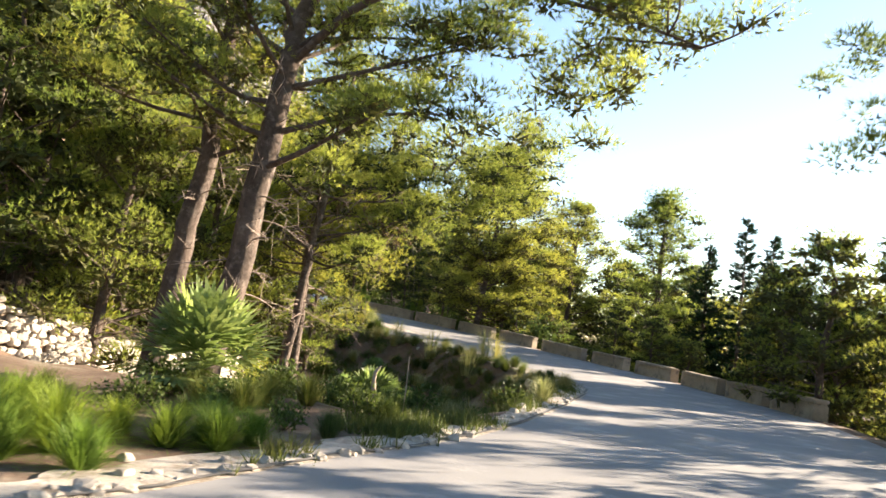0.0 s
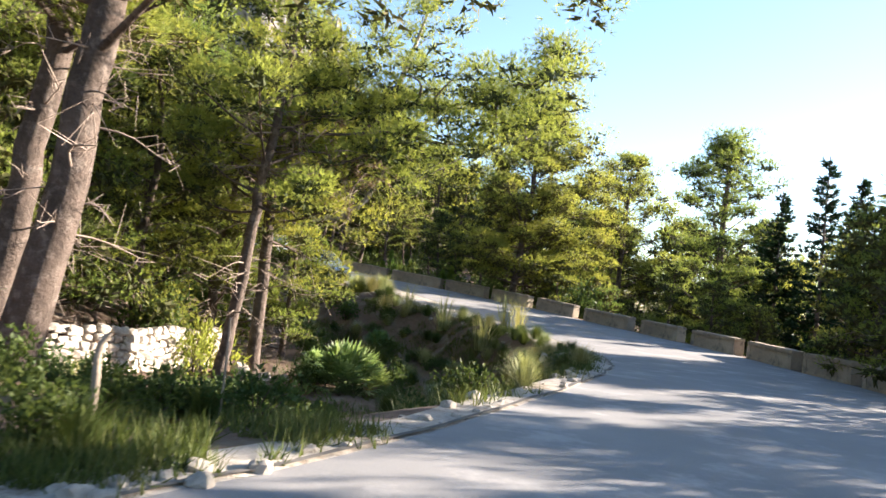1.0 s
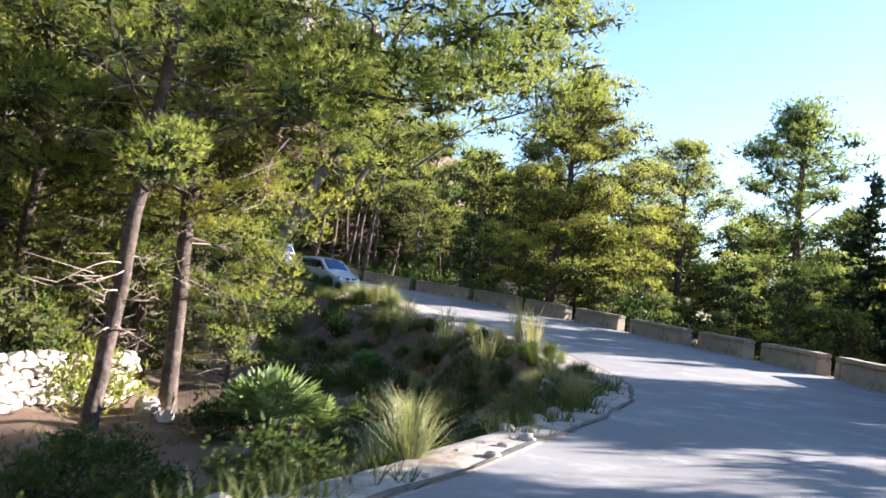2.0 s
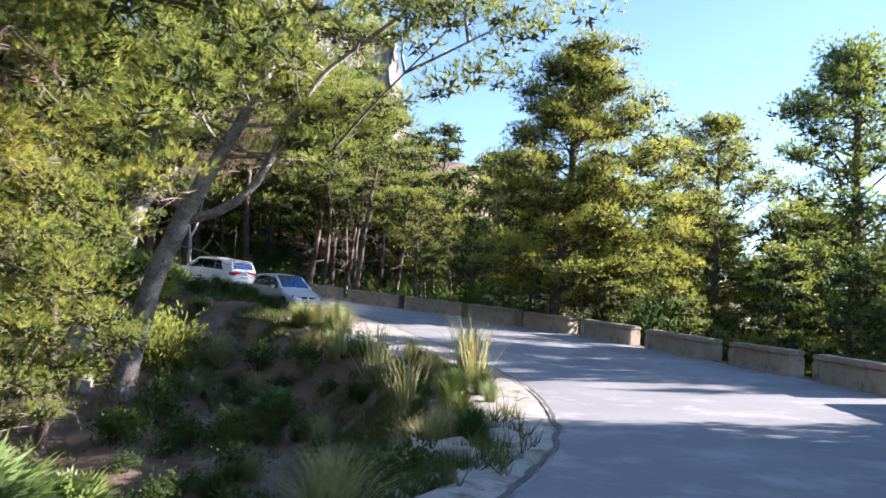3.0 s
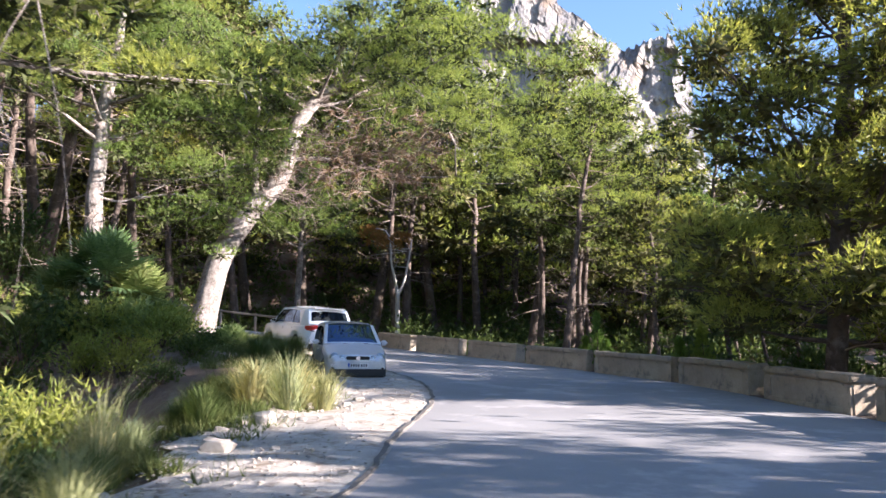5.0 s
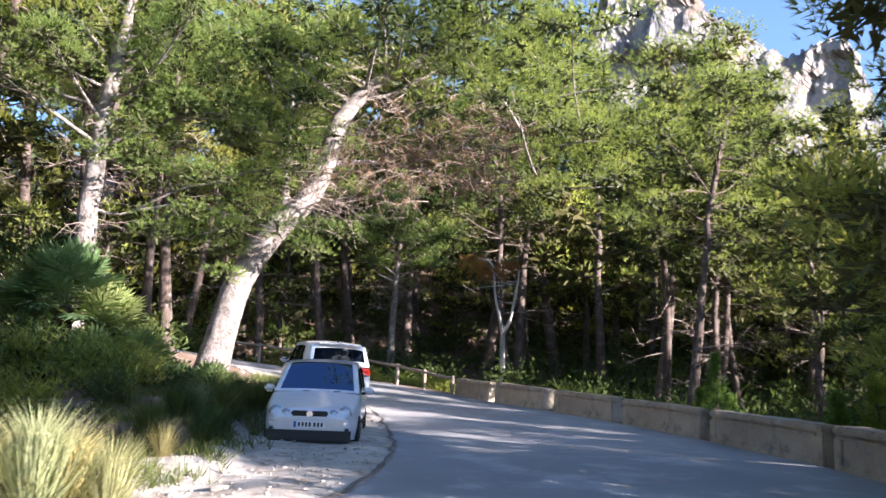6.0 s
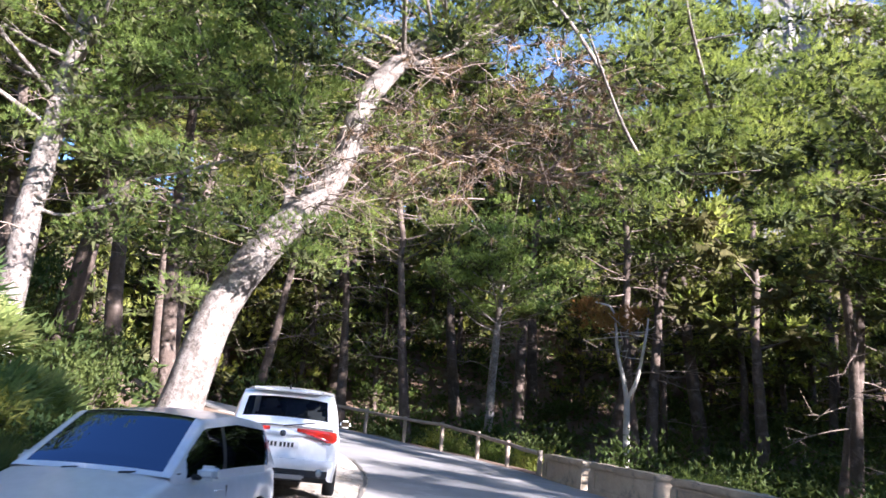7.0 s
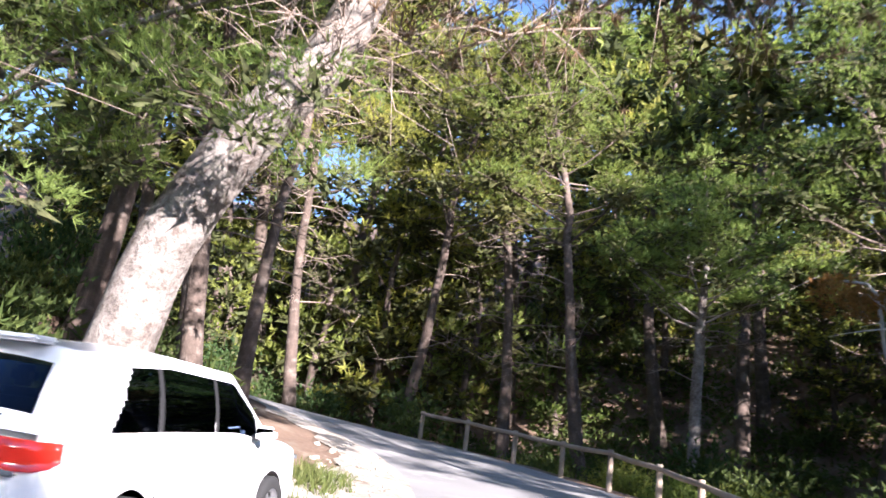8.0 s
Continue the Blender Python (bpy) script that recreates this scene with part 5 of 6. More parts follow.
def tussock(seed, n, h, spread, mat, label):
    """A clump of long arching grass, each blade bent once."""
    g = np.random.default_rng(seed)
    t = thing("grass_tussock", label, "grass tussock", "grass tussocks on the bank")
    w, e = g.uniform(0, 6.28, n), np.abs(g.normal(0, spread, n))
    d = np.stack([np.cos(w) * np.sin(e), np.sin(w) * np.sin(e), np.cos(e)], 1)
    ln = h * g.uniform(0.45, 1.1, (n, 1))
    p0 = np.stack([np.cos(w), np.sin(w), 0 * w], 1) * g.uniform(0, 0.16, (n, 1)) * h
    p1 = p0 + d * ln * 0.6
    out = np.stack([np.cos(w), np.sin(w), 0 * w], 1)
    p2 = p1 + (d * 0.75 + out * 0.35 - [0, 0, 0.2]) * ln * 0.42
    sd = np.stack([-np.sin(w), np.cos(w), 0 * w], 1) * 0.0032 * (0.6 + h) * g.uniform(0.6, 1.3, (n, 1))
    v = np.stack([p0 - sd, p0 + sd, p1 + sd * 0.8, p1 - sd * 0.8, p2], 1).reshape(-1, 3)
    i = np.arange(n)[:, None] * 5
    part("grass_clump", build("grass_clump", [(v, np.concatenate([i + [0, 1, 2], i + [0, 2, 3], i + [3, 2, 4]]))], False), mat, t)["kind"] = "stuff"
    return t


TUFTS = [tussock(1, 900, 0.8, 0.55, GRASS, "green tussock of long grass on the bank"), tussock(2, 560, 0.9, 0.5, DRY, "straw-coloured dry grass tussock on the bank"), tussock(3, 560, 0.45, 0.6, GRASS, "short green grass tuft"),
         tussock(5, 1000, 0.6, 0.8, FRESH, "fresh bright green grass tuft on the verge"), tussock(4, 110, 1.4, 0.26, DRY, "tall dry straw stems beside the road")]
for k, o in enumerate(TUFTS):
    o.matrix_basis = pose(-40 - 2 * k, -27, gz(-40 - 2 * k, -27))
for x, y, k, s0 in ((3.0, 33.0, 0, 1.1), (2.5, 33.6, 0, 1.0), (3.3, 32.3, 1, 0.7), (2.0, 32.4, 0, 1.1), (3.1, 31.2, 0, 0.9), (2.2, 30.4, 1, 0.9), (3.6, 29.6, 2, 1.2), (2.6, 28.6, 0, 1.0), (3.3, 27.4, 1, 0.8), (1.6, 27.2, 0, 1.0),
                    (0.6, 26.0, 1, 1.0), (1.0, 24.2, 4, 0.9), (-0.4, 24.6, 0, 1.0), (0.2, 22.6, 4, 0.8), (2.4, 35.2, 4, 1.0), (1.4, 35.8, 1, 1.1), (1.9, 36.6, 4, 1.1), (0.8, 36.8, 0, 1.1), (0.2, 38.2, 1, 1.1), (-0.5, 37.6, 4, 1.2), (1.2, 34.6, 4, 1.1),
                    (-4.05, 43.6, 1, 1.3), (-4.5, 43.2, 1, 1.1), (-3.9, 44.2, 1, 1.0), (-4.2, 43.9, 1, 1.1), (-5.0, 43.0, 0, 1.0), (-5.6, 44.2, 1, 0.9), (-7.4, 45.6, 0, 0.9), (-9.2, 46.9, 1, 0.8), (-10.2, 47.9, 0, 0.8), (-3.4, 41.6, 0, 1.0), (-3.2, 40.0, 1, 1.0), (-2.2, 39.6, 4, 1.0),
                    (-8.4, 47.0, 0, 0.8), (-9.0, 47.3, 0, 0.9), (-9.6, 47.6, 0, 0.8), (-10.0, 48.3, 0, 0.9), (-10.6, 48.9, 0, 0.8), (-7.7, 46.6, 0, 0.9), (-7.0, 46.2, 2, 1.2), (-8.9, 46.5, 0, 1.0), (-10.4, 47.6, 0, 1.0), (-11.3, 48.5, 0, 1.0), (-6.4, 45.5, 1, 0.7), (-11.6, 49.4, 1, 0.8), (-11.3, 49.6, 1, 0.9), (-12.8, 50.0, 0, 0.9), (-14.6, 51.0, 1, 0.8), (-7.5, 42.4, 1, 1.3), (-7.2, 42.1, 1, 1.1), (-8.2, 41.3, 3, 0.9), (-5.2, 43.8, 1, 1.2), (2.6, 32.5, 0, 1.0), (-3.05, 7.9, 3, 1.2), (-3.6, 8.3, 3, 1.1), (-2.45, 8.8, 3, 0.9), (-2.2, 9.3, 3, 0.8), (-2.9, 8.7, 3, 0.8), (-3.9, 7.6, 3, 1.2), (-2.6, 7.4, 3, 0.9), (-3.3, 7.4, 3, 1.1), (-3.7, 8.0, 3, 1.2), (-2.0, 9.0, 3, 0.9), (-2.3, 9.7, 3, 0.9), (-1.8, 9.5, 3, 0.8), (-2.4, 11.4, 0, 0.8), (-4.3, 7.2, 0, 0.9), (-1.8, 12.6, 2, 1.3)):
    put(TUFTS[k], x, y, s0 * (0.75 if 26 < y < 39 and k < 4 else 1.1 if k == 4 else 1), x * 3.1 + y)

g = random.Random(23)


def strew(obs, n, near, far, y0, y1, small, large, side=1, gap=0.0):
    """Copies strewn beside the road, between two distances from its edge."""
    made, tries = 0, 0
    while made < n and tries < 6000:
        tries += 1
        k = g.randrange(360)
        if not y0 < FINE[k, 1] < y1 or (y0 > 50 and FINE[k, 0] > 0):
            continue
        d = g.uniform(near, far)
        w = FINE[k, 3] + SHOULDER[k] + d if side > 0 else -(FINE[k, 4] + d)
        x, y = FINE[k, 0] - TAN[k, 1] * w, FINE[k, 1] + TAN[k, 0] * w
        _, left, right, _ = along(x, y)
        if left[0] < near * 0.7 and right[0] < near * 0.7:
            continue
        put(g.choice(obs), x, y, g.uniform(small, large), g.uniform(0, 6.28))
        made += 1


strew([SHRUBS[1], SHRUBS[0]], 55, 1.6, 7.5, 13, 46, 0.3, 0.7)
strew([SHRUBS[2], SHRUBS[0], SHRUBS[3]], 34, 9.5, 17, 5, 48, 0.8, 1.6)
strew([TUFTS[0], TUFTS[2], TUFTS[1]], 70, 0.2, 4.5, 13, 46, 0.5, 0.9)
strew([SHRUBS[1]], 40, 0.6, 4.5, 9, 27, 0.35, 0.65)
strew([TUFTS[0], TUFTS[2]], 26, 0.3, 4, 2, 16, 0.5, 0.9)
strew([SHRUBS[0], SHRUBS[2], SHRUBS[1]], 36, 1.4, 6, 26, 50, 0.7, 1.4, -1)
strew([SHRUBS[0], SHRUBS[2], SHRUBS[3]], 40, 1.4, 8, 50.5, 60, 0.6, 1.3, -1)
strew([SHRUBS[0], SHRUBS[2]], 18, 3.6, 9, 50.5, 60, 0.6, 1.2, 1)

# Thick undergrowth in the depth of the wood, uncountable.
ug = np.random.default_rng(31)
places = [p for p in zip(ug.uniform(-40, 6, 560), ug.uniform(58, 84, 560))] + [p for p in zip(ug.uniform(-60, -38, 420), ug.uniform(36, 76, 420))] + [p for p in zip(ug.uniform(-34, -18, 90), ug.uniform(40, 52, 90))] + [p for p in zip(ug.uniform(-18, -9.5, 60), ug.uniform(8, 44, 60))]
uc, ua = [], []
for x, y in places:
    _, left, right, _ = along(x, y)
    if (left[0] < 3.8 and right[0] < 4.2) or len(uc) > 900:
        continue
    r, h, m = ug.uniform(0.7, 1.5), ug.uniform(0.6, 1.9), 60
    d = ug.normal(0, 1, (m, 3))
    d /= np.linalg.norm(d, axis=1)[:, None]
    d[:, 2] = np.abs(d[:, 2])
    uc.append(d * ug.uniform(0.5, 1, (m, 1)) * [r, r, h] + [x, y, gz(x, y)])
    ua.append(d)
for x, y in zip(ug.uniform(-58, -16, 260), ug.uniform(74, 98, 260)):
    d = ug.normal(0, 1, (40, 3))
    d[:, 2] = np.abs(d[:, 2])
    d /= np.linalg.norm(d, axis=1)[:, None]
    uc.append(d * ug.uniform(0.5, 1, (40, 1)) * [2.2, 2.2, ug.uniform(1.2, 3.2)] + [x, y, gz(x, y)])
    ua.append(d)
under = tagged(new("undergrowth", build("undergrowth", [blades(ug, np.concatenate(uc), np.concatenate(ua), 3, 0.3, 0.1, 0.7)], False)), "thick green undergrowth of the wood's floor", "undergrowth", kind="stuff")
under.data.materials.append(SHRUB)
for x, y, k, s0 in ((-12.4, 46.0, 3, 1.1), (-13.4, 46.9, 3, 1.0), (-11.4, 44.6, 3, 0.9), (-14.0, 45.2, 3, 1.2), (-12.6, 44.2, 3, 1.0), (-13.6, 48.0, 1, 0.9), (-10.6, 45.8, 1, 0.7), (-9.6, 44.4, 1, 0.6), (-15.6, 44.4, 3, 1.2), (-15.8, 47.6, 1, 0.9)):
    put(SHRUBS[k], x, y, s0, x)
for x, y, s0 in ((-9.3, 42.0, 1.6), (-10.0, 41.4, 1.4), (-8.7, 41.2, 1.0)):
    put(SHRUBS[3], x, y, s0, y)
# young pines in the gaps of the parapet
for x, y, s0 in ((-21.4, 62.7, 0.9), (-22.6, 62.3, 1.1), (-23.8, 62.1, 1.0), (-25.2, 61.8, 1.1), (-26.6, 61.3, 0.9), (-28.2, 61.2, 1.0)):
    put(SHRUBS[3], x, y, s0, x * 2)


def young_pine(seed, h, r):
    """A young pine: a narrow cone of bright upright shoots."""
    q = np.random.default_rng(seed)
    t = thing("young_pine", "bright green young pine in a gap of the parapet", "young pine", "young pines by the parapet")
    part("trunk", build("trunk", [tube([(0, 0, -1.2), (0.02, 0, h * 0.5), (0, 0, h * 0.95)], [0.03, 0.018, 0.005], 6)]), BARK, t)
    u = q.uniform(0.08, 1, 520)
    w = q.uniform(0, 6.28, 520)
    rr = r * (1 - u) ** 0.7 * q.uniform(0.3, 1.0, 520) * (1 + 0.3 * np.sin(u * 22))
    c = np.stack([np.cos(w) * rr, np.sin(w) * rr, u * h], 1)
    part("crown", build("crown", [blades(q, c, np.stack([np.cos(w) * 0.6, np.sin(w) * 0.6, 0 * w + 0.8], 1), 7, 0.13, 0.016, 0.4)], False), FRESH, t, "bright yellow-green shoots")["kind"] = "stuff"
    return t


for k, (x, y, h, r) in enumerate(((-5.95, 56.95, 1.75, 0.36), (-5.6, 56.9, 0.9, 0.3), (-2.3, 54.75, 1.1, 0.3), (-1.8, 55.0, 1.5, 0.5), (-6.5, 57.2, 1.0, 0.35))):
    young_pine(60 + k, h, r).matrix_basis = Matrix.Translation((x, y, max(gz(x, y), float(along(x, y)[0][0]) - 0.25)))

# Short grass and litter over the verges, uncountable.
q = np.random.default_rng(9)
k = q.integers(44, 290, 44000)
w = FINE[k, 3] + SHOULDER[k] * q.uniform(0.7, 1.0, len(k)) + q.exponential(1, len(k)) * np.where(FINE[k, 1] < 16, 0.7, 2.4)
x, y = FINE[k, 0] - TAN[k, 1] * w + q.normal(0, 0.15, len(k)), FINE[k, 1] + TAN[k, 0] * w + q.normal(0, 0.15, len(k))
patchy = np.array([noise.noise((a * 0.55, b * 0.55, 2.0)) + 0.6 * noise.noise((a * 1.7, b * 1.7, 7.0)) for a, b in zip(x, y)])
grows = (patchy > 0.02) & ~((y < 17) & (x < 0.12 * y - 2.6))
x, y = x[grows], y[grows]
gc = np.stack([x, y, ground_z(x, y) - 0.01], 1)
verge = tagged(new("verge_grass", build("verge_grass", [blades(q, gc, np.tile([[0, 0, 1.0]], (len(gc), 1)), 3, 0.26, 0.018, 0.5)], False)), "short green and straw grass on the verge", "grass", kind="stuff")
verge.data.materials.append(GRASS)


# ---- stones ----
def stone_mesh(seed, sx, sy, sz, rough=0.22):
    bm = bmesh.new()
    bmesh.ops.create_icosphere(bm, subdivisions=2, radius=1)
    o = Vector((seed * 3.7, seed * 1.3, 0))
    for v in bm.verts:
        c = Vector([max(-0.72, min(0.72, a)) for a in v.co]) * 1.25
        v.co = Vector((c.x * sx, c.y * sy, c.z * sz)) * (1 + rough * noise.noise(v.co * 1.3 + o))
    me = bpy.data.meshes.new("stone")
    bm.to_mesh(me)
    bm.free()
    me.materials.append(LIMESTONE)
    return me


STONES = [stone_mesh(k, *s0) for k, s0 in enumerate([(0.15, 0.11, 0.10), (0.12, 0.12, 0.09), (0.19, 0.12, 0.11), (0.10, 0.09, 0.08), (0.16, 0.13, 0.13)])]
WALL2 = smooth_path([(-12.2, 17.6), (-10, 19.4), (-8.5, 23.3), (-7.2, 25.5), (-6.8, 28.0), (-6.7, 30.0)], 200)
S2 = np.concatenate([[0], np.cumsum(np.linalg.norm(np.diff(WALL2, axis=0), axis=1))])
dry_wall = thing("dry_stone_wall", "low dry-stone wall of pale limestone under the pines", "stone wall")
core = []
for j, s0 in enumerate(np.linspace(0, S2[-1], 60)):
    core.append((np.interp(s0, S2, WALL2[:, 0]), np.interp(s0, S2, WALL2[:, 1])))
core = np.array(core)
ct = np.gradient(core, axis=0)
ct /= np.linalg.norm(ct, axis=1)[:, None]
cn = np.stack([-ct[:, 1], ct[:, 0]], 1)
czz = ground_z(core[:, 0], core[:, 1])
cv = np.concatenate([np.stack([np.c_[core + cn * 0.14, czz - 0.2], np.c_[core + cn * 0.14, czz + 1.0], np.c_[core - cn * 0.14, czz + 1.0], np.c_[core - cn * 0.14, czz - 0.2]], 1)]).reshape(-1, 3)
ci, cj = np.meshgrid(np.arange(59), np.arange(3), indexing="ij")
part("core", build("core", [(cv, np.stack([ci * 4 + cj, ci * 4 + cj + 1, (ci + 1) * 4 + cj + 1, (ci + 1) * 4 + cj], -1).reshape(-1, 4))], False), SOIL, dry_wall)
g2 = random.Random(4)
for row in range(6):
    s0 = g2.uniform(0, 0.2)
    while s0 < S2[-1]:
        me = STONES[g2.randrange(5)]
        x, y = np.interp(s0, S2, WALL2[:, 0]), np.interp(s0, S2, WALL2[:, 1])
        i = min(198, int(np.searchsorted(S2, s0)))
        t = WALL2[i + 1] - WALL2[i]
        a = math.atan2(t[1], t[0])
        st = new("stone", me)
        st.parent = dry_wall
        z = gz(x, y) + 0.06 + row * 0.185 + g2.uniform(-0.03, 0.03)
        sc = g2.uniform(0.8, 1.3)
        st.matrix_basis = Matrix.Translation((x + math.sin(a) * 0.17, y - math.cos(a) * 0.17, z)) @ Euler((g2.uniform(-0.3, 0.3), g2.uniform(-0.3, 0.3), a + g2.uniform(-0.35, 0.35))).to_matrix().to_4x4() @ Matrix.Diagonal((sc, sc, sc * 0.95, 1))
        s0 += sc * (0.27 if me is not STONES[3] else 0.2)


def rock(x, y, size, seed):
    r = new("rock", STONES[seed % 5])
    r.matrix_basis = Matrix.Translation((x, y, gz(x, y) + size * 0.03)) @ Euler((g2.uniform(-0.4, 0.4), g2.uniform(-0.4, 0.4), g2.uniform(0, 6.28))).to_matrix().to_4x4() @ Matrix.Scale(size, 4)
    return tagged(r, "pale limestone rock on the verge", "rock", "loose rocks of the verge")


n = 0
for k in range(46, 300):
    yy = FINE[k, 1]
    dense = 4 if yy < 30 else 1
    for j in range(dense):
        if g2.random() < 0.62:
            d = FINE[k, 3] + (abs(g2.gauss(0.12, 0.22)) if yy < 22 else SHOULDER[k] * g2.uniform(0.4, 1.3) + abs(g2.gauss(0, 0.5)))
            rock(FINE[k, 0] - TAN[k, 1] * d, FINE[k, 1] + TAN[k, 0] * d, 0.2 + 0.55 * g2.random() ** 2 if yy < 35 else g2.uniform(0.2, 0.6), n)
            n += 1
for x, y, sz in ((-1.5, 8.3, 0.45), (-1.2, 8.8, 0.35), (-1.05, 9.2, 0.5), (-0.8, 9.7, 0.4), (-0.55, 10.1, 0.5), (-0.35, 10.7, 0.5), (0.0, 11.2, 0.9), (0.3, 11.8, 0.6), (3.7, 28.0, 1.7), (4.0, 27.3, 1.5), (3.3, 28.7, 1.6), (3.9, 29.2, 1.3), (4.2, 28.4, 1.2), (2.9, 27.9, 1.5), (-7.6, 31.5, 2.0), (-4.3, 27.6, 1.6), (-3.9, 28.2, 1.4), (-5.3, 28.6, 1.9), (-1.8, 40.8, 1.3), (-3.1, 42.4, 1.5)):
    rock(x, y, sz, n)
    n += 1


pier = thing("stone_pier", "ruined pale stone pier under the forked pine", "stone pier", at=Matrix.Translation((-8.3, 37.0, gz(-8.3, 37.0))))
for row in range(10):
    for j in range(3):
        st = new("stone", STONES[(row * 3 + j * 2) % 5])
        st.parent = pier
        st.matrix_basis = Matrix.Translation((-0.2 + 0.2 * j + g2.uniform(-0.04, 0.04), g2.uniform(-0.07, 0.07), 0.05 + row * 0.17)) @ Euler((g2.uniform(-0.3, 0.3), g2.uniform(-0.3, 0.3), g2.uniform(0, 6.28))).to_matrix().to_4x4() @ Matrix.Scale(g2.uniform(1.0, 1.4), 4)

# Pebbles strewn over the gravel, uncountable.
pq = np.random.default_rng(17)
k = pq.integers(150, 300, 2600)
w = FINE[k, 3] + SHOULDER[k] * pq.uniform(0.02, 1.25, len(k)) ** 0.8
px, py = FINE[k, 0] - TAN[k, 1] * w + pq.normal(0, 0.2, len(k)), FINE[k, 1] + TAN[k, 0] * w + pq.normal(0, 0.2, len(k))
_, pl, _, _ = along(px, py)
px, py = px[pl > 0.08], py[pl > 0.08]
octa = np.array([(1, 0, 0), (-1, 0, 0), (0, 1, 0), (0, -1, 0), (0, 0, 1), (0, 0, -1)], float)
faces = np.array([(0, 2, 4), (2, 1, 4), (1, 3, 4), (3, 0, 4), (2, 0, 5), (1, 2, 5), (3, 1, 5), (0, 3, 5)])
size = 0.016 + 0.03 * pq.random(len(px)) ** 3
pv = octa[None] * pq.uniform(0.6, 1.2, (len(px), 6, 1)) * size[:, None, None] * [1, 1, 0.6] + np.stack([px, py, ground_z(px, py) + 0.028], 1)[:, None]
pebbles = tagged(new("gravel_pebbles", build("gravel_pebbles", [(pv.reshape(-1, 3), (faces[None] + np.arange(len(px))[:, None, None] * 6).reshape(-1, 3))], True)), "loose pale pebbles on the gravel shoulder", "gravel", kind="stuff")
pebbles.data.materials.append(LIMESTONE)

# ---- rail fence beyond the parapet ----
FENCE = smooth_path([(-18.8, 59.85), (-20.3, 60.0), (-23.5, 60.1), (-27.5, 59.1), (-30.5, 57.5), (-33.5, 55.4)], 80)
FS = np.concatenate([[0], np.cumsum(np.linalg.norm(np.diff(FENCE, axis=0), axis=1))])
fence = thing("rail_fence", "weathered wooden rail fence along the road's outer edge", "fence")
posts = []
for s0 in np.arange(0.0, FS[-1], 2.05):
    x, y = np.interp(s0, FS, FENCE[:, 0]), np.interp(s0, FS, FENCE[:, 1])
    z = float(along(x, y)[0][0]) - 0.25 * max(0, 1 - s0 / 6)
    posts.append((x, y, z))
    part("post", build("post", [tube([(x, y, z - 0.4), (x + g2.uniform(-0.02, 0.02), y, z + 0.4), (x, y, z + 0.92), (x, y, z + 0.93)], [0.075, 0.07, 0.07, 0.005], 8)]), FENCE_WOOD, fence)
for (a, b) in zip(posts[:-1], posts[1:]):
    for h in (0.84,):
        part("rail", build("rail", [tube([(a[0], a[1] - 0.05, a[2] + h), ((a[0] + b[0]) / 2, (a[1] + b[1]) / 2 - 0.05, (a[2] + b[2]) / 2 + h - 0.02), (b[0], b[1] - 0.05, b[2] + h)], [0.055, 0.06, 0.05], 8)]), FENCE_WOOD, fence)

# ---- cliff ----
nx, nz = 240, 100
ux, uz = np.linspace(0, 1, nx), np.linspace(0, 1, nz)
RIDGE = smooth_path([(-8, 104, 6), (-15, 101, 12), (-20.4, 99, 19), (-21.8, 99, 28.5), (-23.2, 99, 33.4), (-26.2, 99.5, 34.2), (-28.4, 100, 34.4), (-30, 99.5, 35.2), (-33, 99, 38.5), (-36, 98, 42), (-39, 97, 44.5), (-42, 96, 47), (-46, 96, 47), (-51, 97, 40), (-56, 98, 18)], nx)
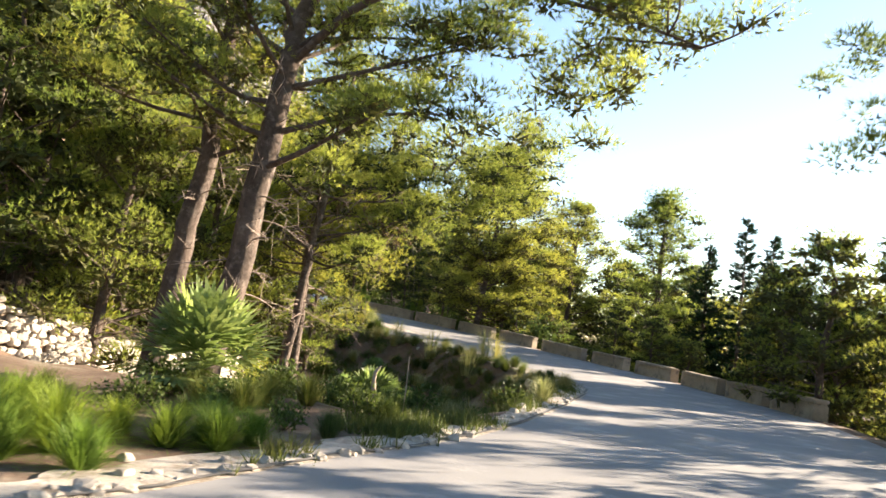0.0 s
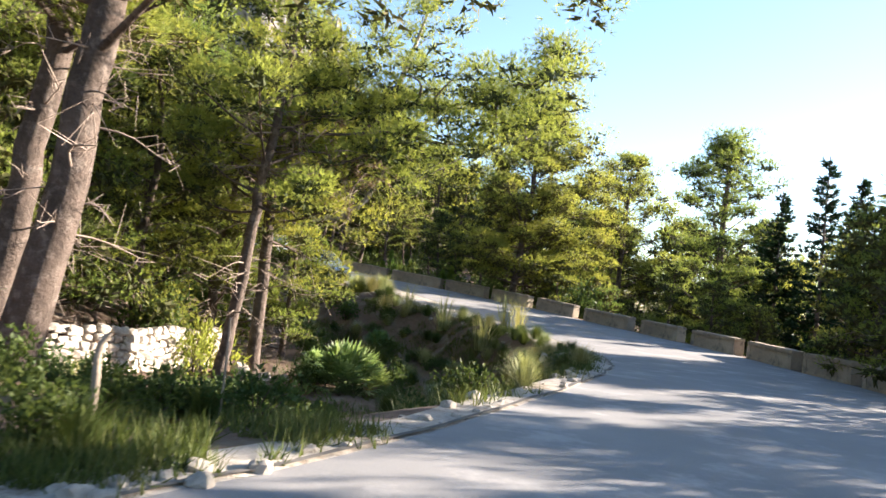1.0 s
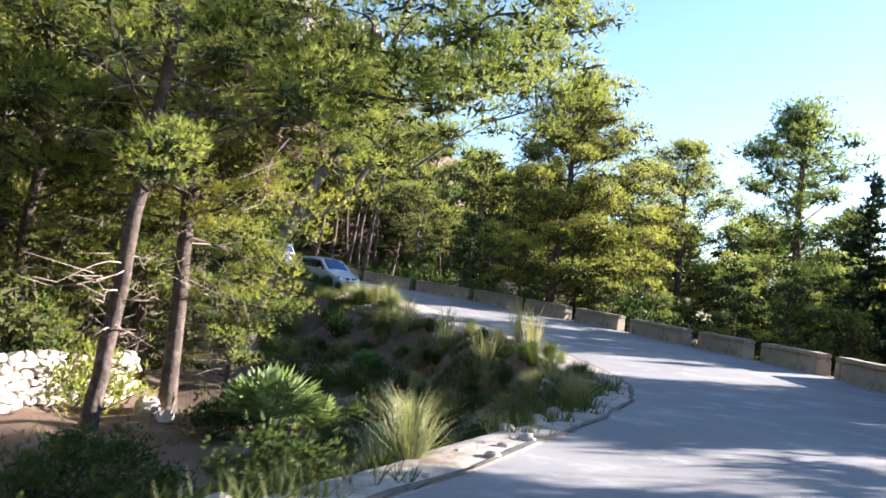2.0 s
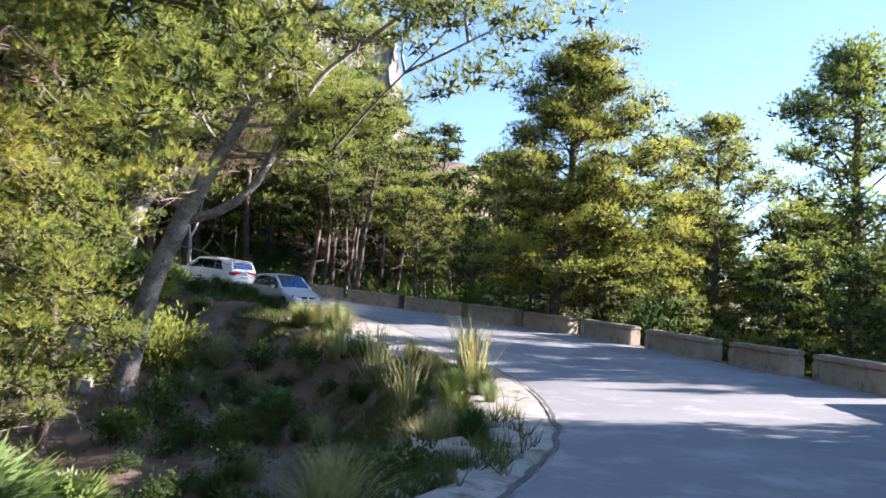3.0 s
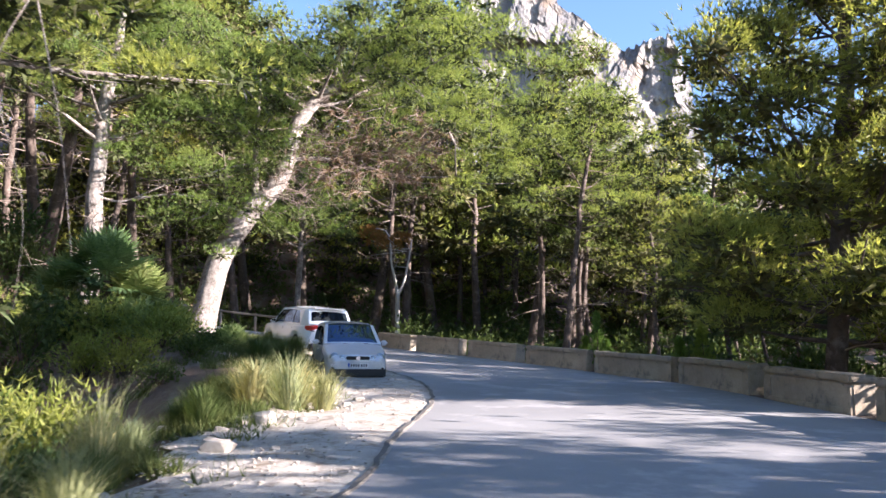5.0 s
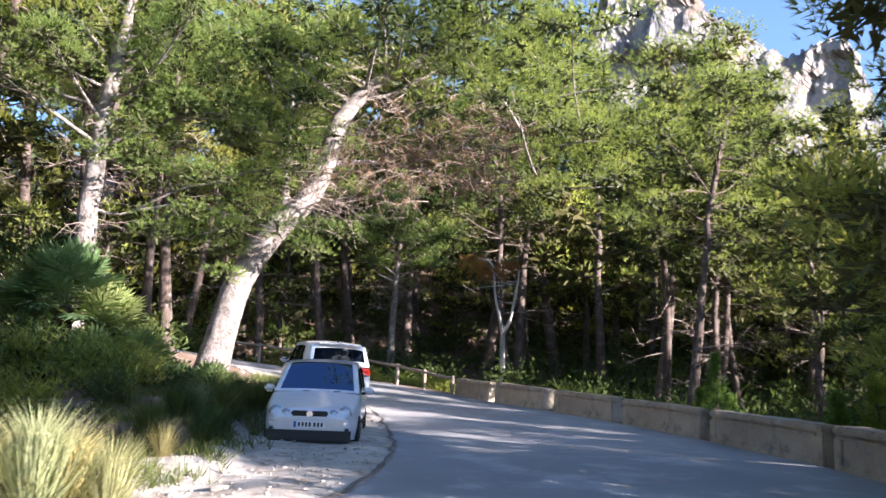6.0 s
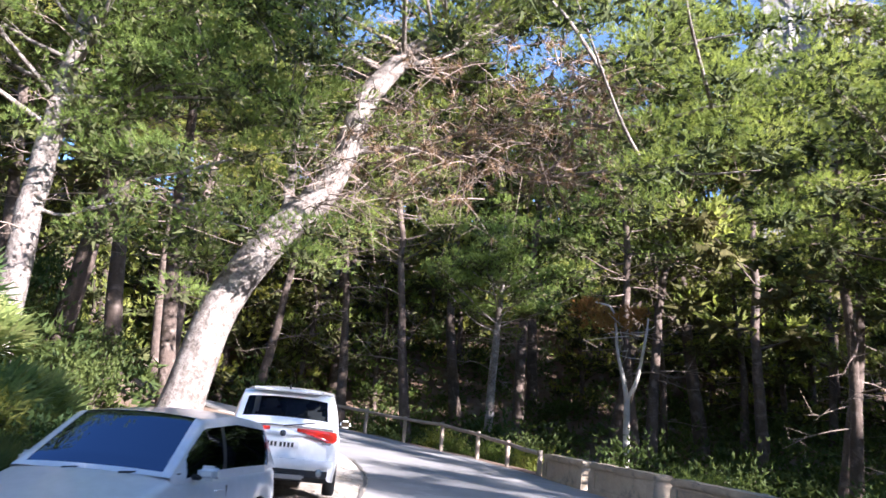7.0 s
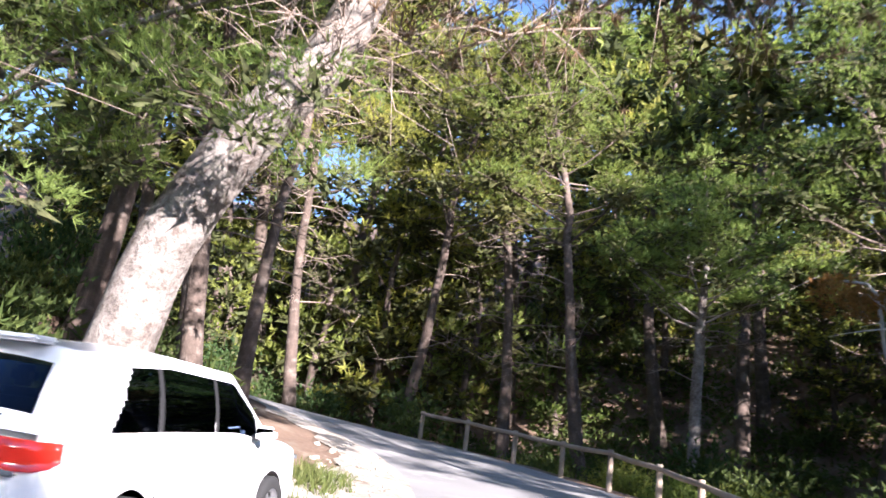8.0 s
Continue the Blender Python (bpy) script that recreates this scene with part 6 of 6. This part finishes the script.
# the face turns towards the sun: nearer at its far left, farther at its right
swing = 84.6 / (RIDGE[:, 1] - 38 - 0.8 * (RIDGE[:, 0] - 4.5))
RIDGE = np.array([4.5, 38, 1.7]) + (RIDGE - [4.5, 38, 1.7]) * swing[:, None]
v = []
for i in range(nx):
    cx, cy, top = RIDGE[i]
    jag = 0.7 * noise.fractal(Vector((i * 0.13, 3, 9)), 0.7, 2.2, 5)
    for j in range(nz):
        u = uz[j]
        z = -2 + (top + 2 + jag) * u
        wx = cx + 1.5 * noise.noise(Vector((cx * 0.2, z * 0.15, 4)))
        wz = z + 2.0 * noise.noise(Vector((cx * 0.12, z * 0.2, 8)))
        blocks = (1 - 0.7 * u**6) * 1.3 * noise.cell(Vector((wx / 5.2, wz / 11, 1))) + 0.9 * noise.cell(Vector((wx / 2.3, wz / 5.5, 4))) + 0.45 * noise.cell(Vector((wx / 1.1, wz / 2.2, 7)))
        ridged = noise.fractal(Vector((cx * 0.12, z * 0.03, 1.0)), 0.7, 2.1, 4)
        push = blocks + 1.8 * ridged + 0.5 * noise.fractal(Vector((cx * 0.8, z * 0.5, 3)), 0.6, 2.2, 3) - 4 * u**3
        v.append((cx - 0.35 * push * 0.2, cy - push, z))
i, j = np.meshgrid(np.arange(nx - 1), np.arange(nz - 1), indexing="ij")
cf = np.stack([i * nz + j, (i + 1) * nz + j, (i + 1) * nz + j + 1, i * nz + j + 1], -1).reshape(-1, 4)
cliff = tagged(new("backdrop", build("backdrop", [(v, cf)], False)), "tall pale limestone cliff above the pines", "cliff", kind="structure")
cliff.data.materials.append(CLIFF)


# ---- stakes on the verge ----
stake = thing("wooden_stake", "broken weathered wooden stake on the verge", "stake", at=Matrix.Translation((-0.9, 12.6, gz(-0.9, 12.6))))
part("post", build("post", [tube(smooth_path([(0, 0, -0.2), (0.02, 0, 0.3), (0.0, 0.02, 0.62), (0.08, 0.03, 0.75)], 8), [0.035, 0.034, 0.03, 0.032, 0.03, 0.028, 0.024, 0.01], 7)]), FENCE_WOOD, stake)
rod = thing("metal_rod", "thin rusty metal rod standing in the grass", "rod", at=Matrix.Translation((-0.5, 14.2, gz(-0.5, 14.2))))
part("rod", build("rod", [tube([(0, 0, -0.2), (0.01, 0, 0.5), (0, 0, 1.0)], [0.012, 0.012, 0.011], 6)]), FENCE_WOOD, rod)

# ---- the plan, laid out in metres ----
for ob in list(scene.objects):
    if ob.parent is None and ob.type in ("MESH", "EMPTY"):
        ob.matrix_basis = Matrix.Scale(K, 4) @ ob.matrix_basis
